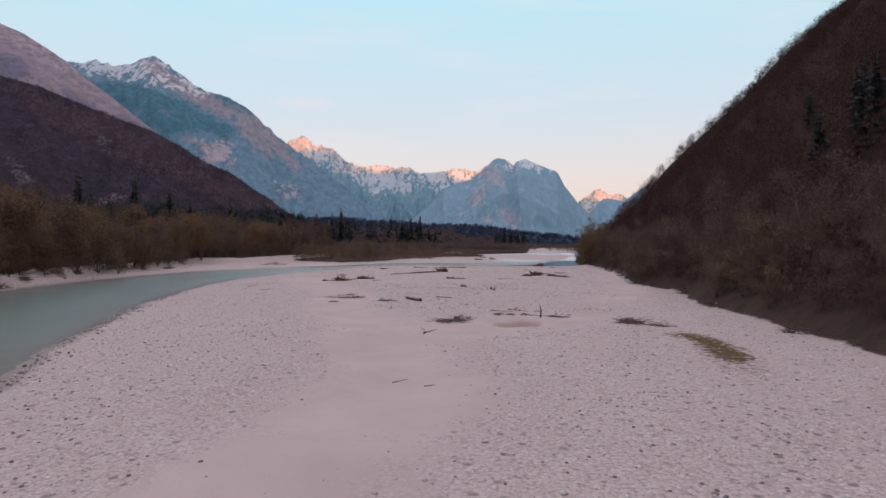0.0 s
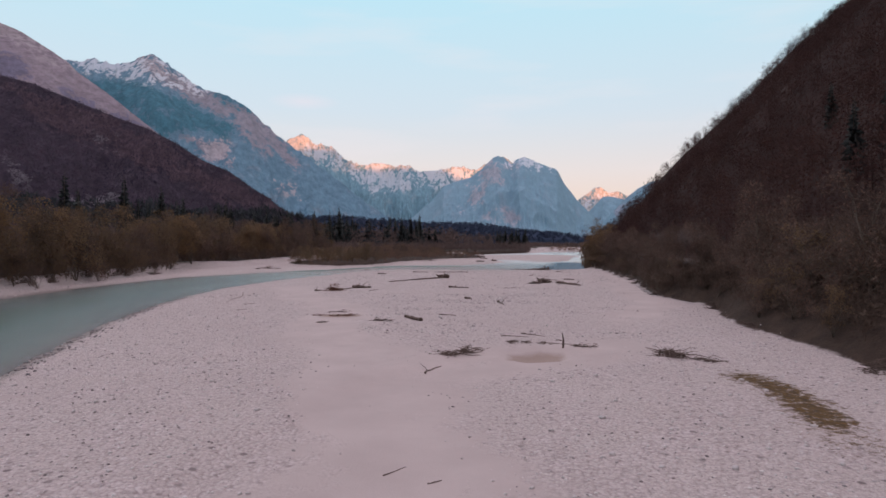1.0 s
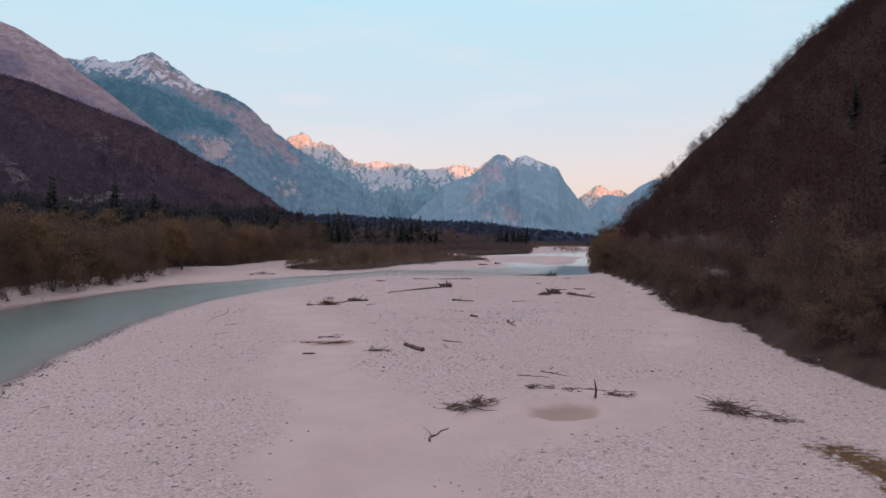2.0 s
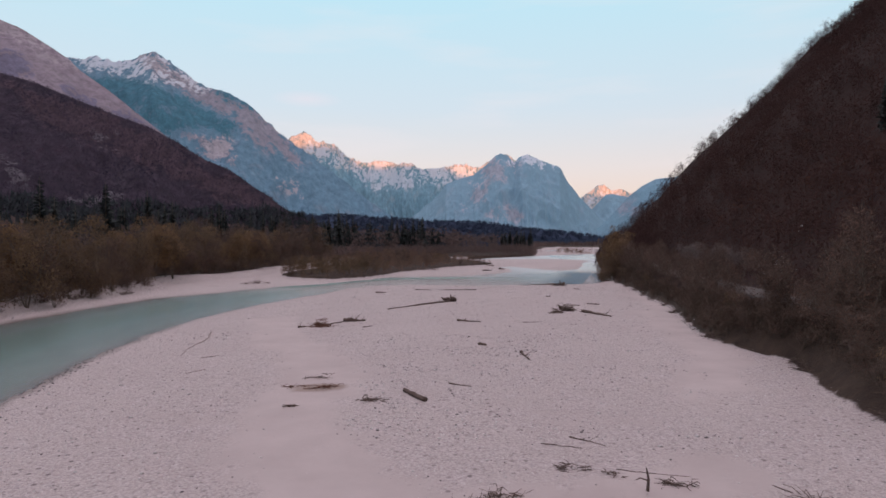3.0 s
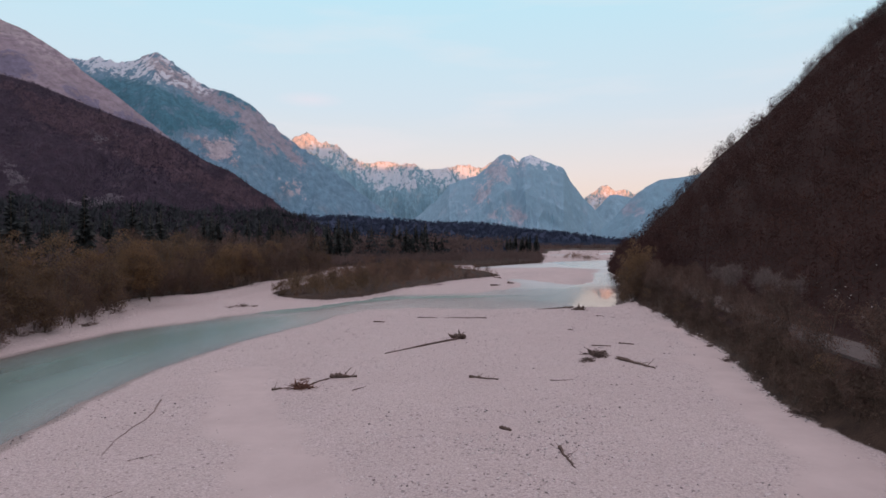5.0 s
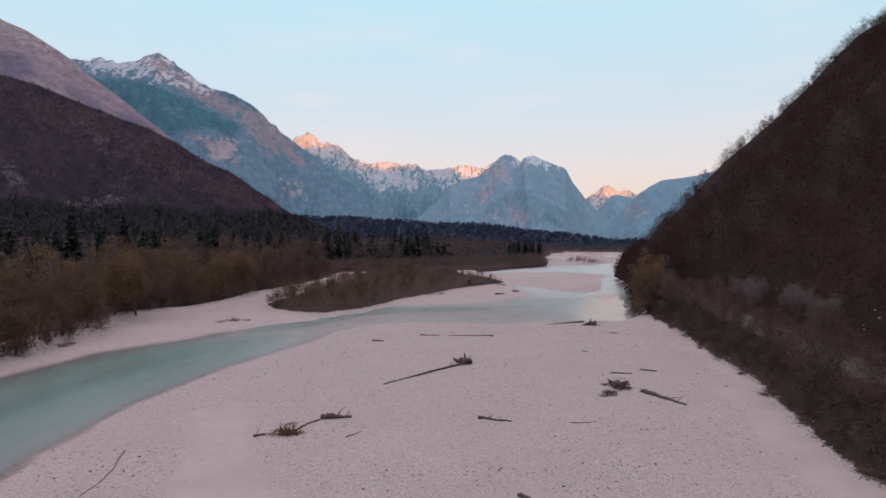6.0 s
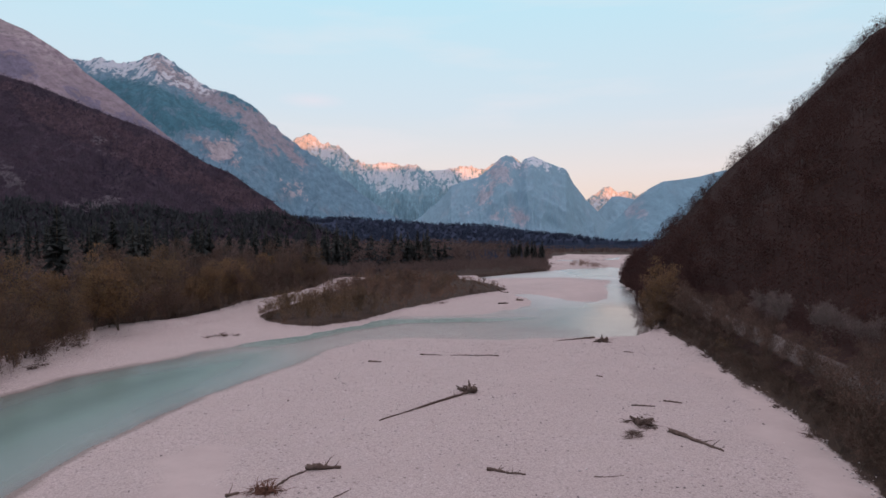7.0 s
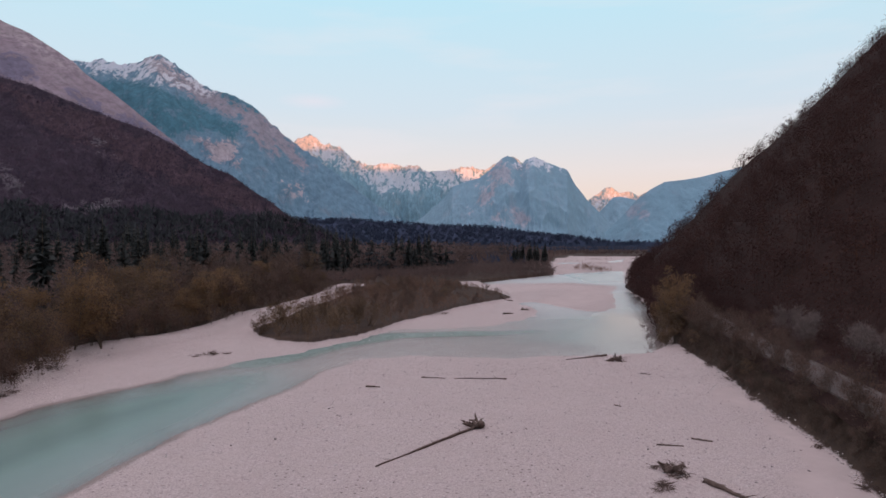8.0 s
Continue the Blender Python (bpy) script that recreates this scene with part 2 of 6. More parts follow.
    weeds = ramp(nt, noise_node(nt, 5.0, vec=p), [(0.35, (0.060, 0.044, 0.030)), (0.65, (0.155, 0.090, 0.028))])
    col = mix(nt, weed_mask, col, weeds)
    # browner patches in the scoured hollow and around the twig mat
    brown_sand = ramp(nt, maths(nt, "ADD", attribute(nt, "brown_sand"), maths(nt, "MULTIPLY", maths(nt, "SUBTRACT", noise_node(nt, 1.2, vec=p), 0.5), 0.8)), [(0.35, (0, 0, 0)), (0.8, (0.75,) * 3)])
    col = mix(nt, brown_sand, col, (0.30, 0.225, 0.185))
    soil_mask = ramp(nt, maths(nt, "ADD", soil, maths(nt, "MULTIPLY", maths(nt, "SUBTRACT", noise_node(nt, 0.6, 8, 0.7, vec=p), 0.5), 0.9)), [(0.4, (0, 0, 0)), (0.6, (1, 1, 1))])
    earth = ramp(nt, noise_node(nt, 0.8, 8, 0.7, vec=p), [(0.3, (0.028, 0.019, 0.015)), (0.7, (0.075, 0.05, 0.037))])
    col = mix(nt, soil_mask, col, earth)
    nt.links.new(col, b.inputs["Base Color"])
    nt.links.new(ramp(nt, wet_mask, [(0, (0.9,) * 3), (1, (0.4,) * 3)]), b.inputs["Roughness"])
    b.inputs["Specular IOR Level"].default_value = 0.2
    h = maths(nt, "MULTIPLY", maths(nt, "SUBTRACT", 1.0, v1.outputs["Distance"]), maths(nt, "SUBTRACT", 1.0, maths(nt, "MULTIPLY", sand_mask, 0.92)))
    h = maths(nt, "ADD", h, maths(nt, "MULTIPLY", noise_node(nt, 30.0, vec=p), 0.2))
    bump(nt, b, h, 0.9, 0.06)
    return m


def water_material():
    """Milky turquoise glacier water: clear over the shallows, with a gloss."""
    m, nt, b = material("turquoise_water")
    p = position(nt)
    depth = attribute(nt, "depth")
    col = ramp(nt, maths(nt, "ADD", depth, maths(nt, "MULTIPLY", maths(nt, "SUBTRACT", noise_node(nt, 0.12, vec=p), 0.5), 0.3)),
               [(0.0, (0.47, 0.46, 0.44)), (0.2, (0.36, 0.42, 0.385)), (0.4, (0.24, 0.330, 0.298)), (0.75, (0.160, 0.252, 0.218)), (1.0, (0.118, 0.195, 0.162))])
    st = node(nt, "ShaderNodeMapping")
    st.inputs["Scale"].default_value = (1.0, 0.55, 1.0)
    nt.links.new(p, st.inputs["Vector"])
    h = maths(nt, "ADD", noise_node(nt, 1.1, 4, 0.6, vec=st.outputs[0]), maths(nt, "MULTIPLY", noise_node(nt, 0.25, 2, 0.5, vec=p), 0.6))
    bmp = node(nt, "ShaderNodeBump", Strength=0.12, Distance=0.03)
    nt.links.new(maths(nt, "SUBTRACT", maths(nt, "MULTIPLY", attribute(nt, "ripple"), 1.2), 0.035), bmp.inputs["Strength"])
    nt.links.new(h, bmp.inputs["Height"])
    # broken shallows are flecked by the cobbles that they run over
    fleck = ramp(nt, noise_node(nt, 1.7, 3, 0.75, vec=p), [(0.36, (0.70,) * 3), (0.5, (1.0,) * 3), (0.64, (1.22,) * 3)])
    col = mix(nt, attribute(nt, "riffle"), col, mix(nt, 1.0, col, fleck, "MULTIPLY"))
    # the milky body over the bed, then the gloss of the surface
    body = node(nt, "ShaderNodeBsdfDiffuse")
    nt.links.new(col, body.inputs["Color"])
    clear = nt.nodes.new("ShaderNodeBsdfTransparent")
    clear.inputs["Color"].default_value = (0.93, 0.97, 0.965, 1)
    thick = nt.nodes.new("ShaderNodeMixShader")
    nt.links.new(ramp(nt, depth, [(0.0, (0.08,) * 3), (0.3, (0.58,) * 3), (0.75, (0.96,) * 3)]), thick.inputs[0])
    nt.links.new(clear.outputs[0], thick.inputs[1])
    nt.links.new(body.outputs[0], thick.inputs[2])
    gloss = node(nt, "ShaderNodeBsdfGlossy", Roughness=0.06)
    nt.links.new(attribute(nt, "ripple"), gloss.inputs["Roughness"])
    nt.links.new(bmp.outputs[0], gloss.inputs["Normal"])
    fres = node(nt, "ShaderNodeFresnel", IOR=1.5)
    nt.links.new(bmp.outputs[0], fres.inputs["Normal"])
    whole = nt.nodes.new("ShaderNodeMixShader")
    # broken water turns its facets up and mirrors less
    broken = maths(nt, "SUBTRACT", 1.0, maths(nt, "MULTIPLY", attribute(nt, "riffle"), maths(nt, "ADD", 0.45, maths(nt, "MULTIPLY", noise_node(nt, 0.35, 5, 0.7, vec=st.outputs[0]), 0.7))))
    nt.links.new(maths(nt, "MULTIPLY", fres.outputs[0], broken), whole.inputs[0])
    nt.links.new(thick.outputs[0], whole.inputs[1])
    nt.links.new(gloss.outputs[0], whole.inputs[2])
    out = nt.nodes["Material Output"]
    nt.links.new(whole.outputs[0], out.inputs["Surface"])
    nt.nodes.remove(b)
    return m


def mountain_material(name, slope, pine, grass, rock, scale=1.0, snow_tone=(0.70, 0.73, 0.80), tone=1.0):
    """A mountain's faces: woods below, and belts of dwarf pine, dry grass, bare limestone and thin snow with ragged edges."""
    m, nt, b = material(name)
    # cover runs down the fall line: longer in height than across
    fall = node(nt, "ShaderNodeMapping")
    fall.inputs["Scale"].default_value = (1.0, 0.7, 0.5)
    nt.links.new(position(nt), fall.inputs["Vector"])
    p = fall.outputs[0]
    big = noise_node(nt, 0.006 * scale, 8, 0.65, vec=p)
    fine = noise_node(nt, 0.022 * scale, 10, 0.72, vec=p)
    tiny = noise_node(nt, 0.09 * scale, 6, 0.7, vec=p)

    def toned(c, lo=1 - 0.26 * tone, hi=1 + 0.28 * tone):
        return ramp(nt, fine, [(0.36, tuple(lo * k for k in c)), (0.64, tuple(hi * k for k in c))])

    def belt_mask(key, soft=0.14, ragged=4.0, full=1.0):
        k = maths(nt, "ADD", attribute(nt, key), maths(nt, "MULTIPLY", maths(nt, "SUBTRACT", fine, 0.5), ragged * 1.3))
        k = maths(nt, "ADD", k, maths(nt, "MULTIPLY", maths(nt, "SUBTRACT", big, 0.5), ragged))
        edge = ramp(nt, attribute(nt, key), [(0.0, (0,) * 3), (0.22, (1,) * 3)])
        return mix(nt, 1.0, ramp(nt, k, [(0.5 - soft, (0,) * 3), (0.5 + soft, (full,) * 3)]), edge, "MULTIPLY")

    col = toned(slope)
    scars = ramp(nt, big, [(0.56, (0,) * 3), (0.75, (0.4,) * 3)])
    col = mix(nt, scars, col, toned(rock))
    col = mix(nt, belt_mask("grass", ragged=3.0, full=0.9), col, toned(grass))
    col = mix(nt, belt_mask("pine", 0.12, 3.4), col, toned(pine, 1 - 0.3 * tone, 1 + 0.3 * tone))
    col = mix(nt, belt_mask("rock", 0.14, full=0.9), col, toned(rock, 0.75, 1.25))
    col = mix(nt, belt_mask("snow", 0.12, 5.0, 0.8), col, snow_tone)
    nt.links.new(col, b.inputs["Base Color"])
    b.inputs["Roughness"].default_value = 0.95
    b.inputs["Specular IOR Level"].default_value = 0.1
    bump(nt, b, maths(nt, "ADD", fine, maths(nt, "MULTIPLY", tiny, 0.4)), 0.9 * tone, 22.0)
    return m


GRAVEL = gravel_material()
WATER = water_material()
TWIG = varied_material("bare_brown_twigs", [(0.3, (0.078, 0.057, 0.049)), (0.7, (0.170, 0.120, 0.098))], 0.3, island=0.15, each=0.3)
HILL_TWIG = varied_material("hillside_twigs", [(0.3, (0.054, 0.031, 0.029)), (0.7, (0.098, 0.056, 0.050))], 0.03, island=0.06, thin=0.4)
BARK = varied_material("grey_brown_bark", [(0.3, (0.09, 0.07, 0.055)), (0.7, (0.2, 0.165, 0.135))], 3.0, bump_scale=14.0)
LEAF_OLIVE = varied_material("olive_autumn_leaves", [(0.2, (0.110, 0.077, 0.054)), (0.8, (0.250, 0.168, 0.102))], 0.12, island=0.1, each=0.4, thin=0.4)
LEAF_YELLOW = varied_material("yellow_autumn_leaves", [(0.2, (0.158, 0.104, 0.062)), (0.8, (0.315, 0.196, 0.106))], 0.2, island=0.1, each=0.3, thin=0.4)
LEAF_RUST = varied_material("rust_brown_leaves", [(0.2, (0.108, 0.070, 0.056)), (0.8, (0.215, 0.135, 0.105))], 0.3, island=0.1, each=0.35, thin=0.4)
NEEDLE = varied_material("dark_conifer_needles", [(0.3, (0.046, 0.050, 0.050)), (0.7, (0.085, 0.090, 0.086))], 0.3, island=0.15, each=0.3)
DRIFT = varied_material("weathered_driftwood", [(0.3, (0.062, 0.043, 0.037)), (0.7, (0.20, 0.15, 0.128))], 2.5, bump_scale=25.0)
DRIFT_PALE = varied_material("sandy_driftwood", [(0.3, (0.26, 0.215, 0.195)), (0.7, (0.40, 0.34, 0.315))], 2.5, bump_scale=25.0)
DRIFT_RED = varied_material("reddish_driftwood", [(0.3, (0.09, 0.045, 0.033)), (0.7, (0.22, 0.12, 0.09))], 2.5, bump_scale=25.0)
# brown litter, its base colour darkened to hold the shade among the crowns
LITTER = varied_material("shade_darkened_litter", [(0.3, (0.023, 0.0132, 0.012)), (0.7, (0.044, 0.025, 0.022))], 0.03, bump_scale=0.6, bump_by=0.5)
ASPHALT = varied_material("worn_asphalt", [(0.3, (0.105, 0.092, 0.088)), (0.7, (0.15, 0.132, 0.125))], 0.8, bump_scale=40.0)
# random stone tones; the darkest stop also stands in for shade under pebbles
PEBBLE = varied_material("limestone_pebbles", [(0.05, (0.17, 0.15, 0.15)), (0.3, (0.44, 0.39, 0.385)), (0.95, (0.74, 0.69, 0.675))], 2.0, island=1.0)

# ---- the plan of the valley floor ----
WATER_Z = -0.3
NEAR_EDGE = [(-4, -60), (-7, -20), (-9, 5), (-10.5, 15), (-12.6, 24.8), (-14.8, 30), (-16.4, 36), (-20, 50), (-22, 60), (-23.2, 72), (-23, 84),
             (-21.5, 93), (-19.4, 101), (-16.6, 110), (-14.3, 119), (-11.4, 125.5), (-5, 129.5), (-0.8, 128.5), (7, 127.3), (15, 128.7), (22.7, 130.4), (27.6, 132.2), (31, 137)]
FAR_EDGE = [(40, 165), (47, 194), (56, 242), (63, 265), (76, 308), (92, 366), (88, 377), (72, 362), (55, 344), (38.6, 319), (21.5, 291), (8, 270), (12, 266),
            (22, 273), (32, 274), (43, 277), (51, 269), (57, 262), (54, 250), (50, 240), (43, 211), (37.5, 190), (34, 182), (29.7, 181.5), (26.4, 190), (21, 204), (17, 201), (19.5, 186),
            (19, 177.6), (13, 165), (8, 159.5), (-1, 154.5), (-7.5, 155)]
BRAID = [(66, 470), (88, 490), (112, 496), (138, 520), (170, 600), (186, 660), (178, 664), (158, 606), (130, 540), (108, 512), (84, 502), (64, 480)]
LEFT_EDGE = [(-10.8, 149.5), (-13.6, 142.2), (-18.8, 133), (-24.6, 126.4), (-28.2, 119), (-30.4, 113.7), (-33.6, 108.4), (-36.5, 103), (-38.2, 92), (-39, 80), (-38.6, 67.5),
             (-37.4, 61), (-36.5, 40), (-36, -20), (-36, -60)]
RIVER = NEAR_EDGE + FAR_EDGE + LEFT_EDGE
WOOD_EDGE = [(-38, -60), (-38.5, 30), (-39.5, 62), (-40.5, 67), (-43, 82), (-43.5, 100), (-42.5, 111), (-46, 124), (-44, 128), (-40, 135), (-36, 147),
             (-37, 165), (-33.8, 180), (-30.6, 205), (-32.5, 238), (-31, 246), (-29, 244), (-26.5, 224), (-12, 236), (5, 255), (25, 286), (46, 316), (54, 345), (62, 430), (92, 560), (160, 800), (-1500, 800), (-1500, -60)]
ISLAND = [(-28.5, 142), (-24.5, 137.5), (-20, 135.8), (-14, 144), (-9.4, 157.5), (-4, 168), (1.5, 182), (10, 199), (16.5, 209), (14, 226), (9, 243), (4, 256), (-12, 241), (-27, 227), (-27.6, 204), (-29.2, 182), (-30.8, 160), (-31.5, 148)]
BANK_R = [(14, -60), (15.5, 0), (17.6, 30), (19.2, 50), (20.8, 54.5), (22.0, 59), (20.9, 63), (20.8, 68.5), (23, 77.5), (24.5, 84), (25.8, 88.5), (26.7, 93), (27.3, 100), (28.9, 109), (30.6, 117), (31.4, 126), (33.2, 140), (41.5, 165), (48.5, 194), (58, 242), (66, 275), (94, 365), (110, 420), (142, 520), (230, 800)]
FOOT = [(26, -60), (26.4, 20), (28.3, 60), (38.4, 95), (44, 127), (45, 160), (52, 200), (61, 260), (95, 340), (195, 600), (308, 900)]
ROAD = [(25.5, 40), (26.4, 60), (27.9, 80), (30.8, 95), (33.4, 109), (36.2, 127), (42.4, 154), (47.5, 172), (52, 192), (58, 220)]
SAND = [[(-7, 2), (-5.5, 9), (-4, 15), (-2, 22), (-0.5, 30), (-1.5, 38), (-4, 46), (-7, 56), (-11, 66), (-16, 78)],
        [(14, 50), (17.5, 62), (20.3, 72), (22.6, 80), (24.4, 89), (26.2, 98), (28.2, 108)], [(-2, 33), (2, 36), (6, 38.8), (9.5, 40.5)], [(27, 200), (38, 215), (46, 240), (36, 256), (20, 240)]]


def river_distance(x, y):
    """Metres from the nearest water's edge, positive in the water."""
    ragged = 0.3 * fractal(x * 0.45, y * 0.45, 3, 151) + 1.5 * smoothstep(104, 124, y) * fractal(x * 0.16, y * 0.3, 4, 157)
    return np.maximum(inside_distance(x, y, RIVER), inside_distance(x, y, BRAID)) + ragged


def bank_x(y):
    return np.interp(y, [p[1] for p in BANK_R], [p[0] for p in BANK_R])


def foot_x(y):
    return np.interp(y, [p[1] for p in FOOT], [p[0] for p in FOOT])


def depth_gain(y):
    """The river is deep in the bend and shallow where it crosses the head of the bar."""
    return 0.10 - 0.075 * smoothstep(100, 140, y)


def ground_z(x, y):
    """Height of the valley floor, with the river bed in it."""
    x, y = np.asarray(x, dtype=float), np.asarray(y, dtype=float)
    d = river_distance(x, y)
    wood = inside_distance(x, y, WOOD_EDGE)
    isle = inside_distance(x, y, ISLAND)
    rough = fractal(x * 0.08, y * 0.08, 4, 3)
    land = WATER_Z + 0.01 + 0.33 * (1 - np.exp(np.minimum(d, 0) / 3.0)) + 0.16 * rough * smoothstep(1, 8, -d)
    # a low step cut by the last flood, and a scoured hollow
    cut = smoothstep(-0.4, 0.4, x - np.interp(y, [18, 27.5, 31, 34.5, 38], [-5.8, -3.3, -2.4, -1.0, 2.5])) * smoothstep(17, 22, y) * smoothstep(40, 34, y)
    land = land - 0.2 * cut * smoothstep(9, 3, x) - 0.34 * np.exp(-((x - 5.3) / 1.25) ** 4 - ((y - 37.7) / 0.75) ** 4) + 0.16 * np.exp(-((x - 5.3) / 2.2) ** 2 - ((y - 39.3) / 0.9) ** 2)
    land = land + 0.03 * fractal(x * 0.6, y * 0.6, 3, 9) * smoothstep(0, 3, -d)
    land = land + smoothstep(-0.9, 0.9, wood + 0.8 * fractal(x * 0.35, y * 0.35, 3, 23)) * (1.0 + 0.5 * fractal(x * 0.1, y * 0.1, 3, 11)) + 0.7 * smoothstep(-0.8, 0.8, isle)
    right = x - bank_x(y)
    reach = np.clip(np.interp(y, [p[1] for p in ROAD], [p[0] for p in ROAD]) - 1.9 - bank_x(y), 2.2, 6.0)
    land = land + smoothstep(-0.2, 1.0, right + 0.5 * fractal(x * 0.3, y * 0.3, 3, 21)) * 0.6 + 2.0 * np.clip((right - 0.4) / (reach - 0.4), 0, 1)
    bed = WATER_Z - np.minimum(1.3, depth_gain(y) * d + 0.02) - 0.05 * fractal(x * 0.3, y * 0.3, 3, 5) * smoothstep(0, 2, d)
    return np.where(d > 0, bed, land)


def spaced(lo, hi, step, far_lo, far_hi, grow=1.18):
    core = list(np.arange(lo, hi + 1e-6, step))
    up, s = [core[-1]], step
    while up[-1] < far_hi:
        s *= grow
        up.append(up[-1] + s)
    down, s = [core[0]], step
    while down[-1] > far_lo:
        s *= grow
        down.append(down[-1] - s)
    return np.array(down[:0:-1] + core + up[1:])


def valley_floor():
    gx = spaced(-46, 46, 0.66, -7000, 7000)
    gy = np.concatenate([spaced(4, 60, 0.6, -3000, 60.5), np.arange(61.2, 175, 0.9), spaced(176, 320, 2.0, 175.5, 7000)])
    gy = np.unique(np.round(gy, 3))
    x, y = np.meshgrid(gx, gy, indexing="ij")
    z = ground_z(x, y)
    me = mesh_data("ground", np.stack([x, y, z], -1).reshape(-1, 3), grid_faces(len(gx), len(gy)), True)
    x, y = x.ravel(), y.ravel()
    d = river_distance(x, y)
    s = np.zeros(len(x))
    xw, yw = x + 2.6 * fractal(x * 0.13, y * 0.13, 4, 91), y + 2.0 * fractal(x * 0.13, y * 0.13, 4, 95)
    for line, width in zip(SAND, (2.6, 2.1, 2.4, 7.0)):
        s = np.maximum(s, smoothstep(width * 1.6, width * 0.3, line_distance(xw, yw, line)))
    add_mask(me, "sand", s)
    add_mask(me, "wet", smoothstep(-1.2, -0.15, d + 0.35 * fractal(x * 0.5, y * 0.5, 3, 57)) * (1 - 0.55 * smoothstep(0.4, 2.5, d)) * (1 - 0.75 * smoothstep(106, 130, y)))
    soil = np.maximum(smoothstep(1.5, 5.0, inside_distance(x, y, WOOD_EDGE)), smoothstep(-0.7, 0.7, inside_distance(x, y, ISLAND)))
    soil = np.maximum(soil, smoothstep(-0.9, 0.5, x - bank_x(y)))
    add_mask(me, "soil", np.where(y > 700, 1.0, soil))
    weed = np.maximum(smoothstep(1.5, 0.2, line_distance(x, y, [(12.1, 33.2), (12.3, 31.2), (11.9, 28.8), (11.5, 27.3)])), 0.55 * smoothstep(2.1, 0.3, line_distance(x, y, [(12.2, 33.8), (12.0, 29.5), (10.9, 25.2)])))
    add_mask(me, "weed", weed)
    add_mask(me, "brown_sand", np.maximum(smoothstep(1.0, 0.3, line_distance(x, y, [(4.6, 37.8), (5.8, 37.9)])), smoothstep(1.4, 0.4, line_distance(x, y, [(-6, 52), (-5, 52.3)]))))
    ob = put("ground", me, GRAVEL)
    return tagged(ob, "pale limestone gravel bars and valley floor with sand tongues", "ground", kind="structure")


def river():
    gx, gy = spaced(-42, 52, 0.8, -42.5, 240, 1.08), np.unique(np.round(np.concatenate([np.arange(-60, 210, 1.0), spaced(211, 300, 2.0, 210.5, 720, 1.05)]), 3))
    x, y = np.meshgrid(gx, gy, indexing="ij")
    d = river_distance(x, y)
    f = grid_faces(len(gx), len(gy))
    keep = d.ravel()[f].max(axis=1) > -2.0
    used = np.unique(f[keep])
    back = np.full(x.size, -1)
    back[used] = np.arange(len(used))
    z = np.full(x.size, WATER_Z)
    me = mesh_data("river_water", np.stack([x.ravel(), y.ravel(), z], -1)[used], back[f[keep]], True)
    xu, yu = x.ravel()[used], y.ravel()[used]
    wave = 5.0 * fractal(xu * 0.12, yu * 0.06, 4, 141)
    calm = smoothstep(-3.5, 3.5, xu + 0.8 * wave - np.interp(yu, [126, 130, 150, 196, 240], [17, 18.5, 25, 36, 50])) * smoothstep(124, 130, yu)
    calm = calm * (1 - 0.7 * smoothstep(234, 246, yu + wave) * smoothstep(285, 262, yu + wave))
    riffle = (1 - calm) * smoothstep(104, 128, yu + wave) * (0.25 + 0.75 * smoothstep(24, 4, xu + wave))
    add_mask(me, "ripple", 0.035 + (1 - calm) * 0.19 + 0.22 * smoothstep(160, 190, yu))
    add_mask(me, "riffle", riffle)
    du = np.maximum(d.ravel()[used], 0)
    deep = np.clip(depth_gain(yu) * du + 0.2 * (1 - np.exp(-du / 0.5)) * smoothstep(125, 95, yu), 0, 1.0)
    streak = smoothstep(5.5, 0.2, line_distance(xu, yu + 0.2 * wave, [(-24, 122), (-17, 137), (-9, 147), (4, 149), (15, 152)]))
    add_mask(me, "depth", np.maximum(deep * (1 - 0.6 * riffle), 0.5 * streak * riffle))
    ob = put("river_water", me, WATER)
    ob.visible_shadow = False
    return tagged(ob, "shallow turquoise glacier river with a calm glossy surface", "water", kind="structure")


valley_floor()
river()


# ---- the steep wooded slope ----
FOOT_Y = np.arange(-60, 900, 3.0)
_k = np.hanning(21)
_fx = np.pad(foot_x(FOOT_Y), 10, mode="edge")
FOOT_X = np.convolve(_fx, _k / _k.sum(), "valid")


def slope_z(x, y):
    d = line_distance(np.asarray(x, dtype=float), np.asarray(y, dtype=float), list(zip(FOOT_X[::4], FOOT_Y[::4])))
    n = fractal(np.asarray(x) * 0.02, np.asarray(y) * 0.02, 4, 31)
    return 2.4 + np.minimum(1.015 * d, 75.1 + 0.56 * (d - 74)) + n * np.minimum(d * 0.12, 7.0)


def hillside():
    d = np.concatenate([[-3.5], np.arange(0, 90, 2.5), np.arange(90, 420, 8.0)])
    x = FOOT_X[:, None] + d[None]
    y = np.repeat(FOOT_Y[:, None], len(d), 1)
    z = slope_z(np.maximum(x, FOOT_X[:, None]), y)
    z[:, 0] = -1.6
    me = mesh_data("hillside", np.stack([x, y, z], -1).reshape(-1, 3), grid_faces(len(FOOT_Y), len(d)), True)
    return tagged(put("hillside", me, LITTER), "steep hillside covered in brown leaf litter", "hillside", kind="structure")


hillside()


# ---- mountains ----
EYE = (-0.55, 47.05, 14.5)


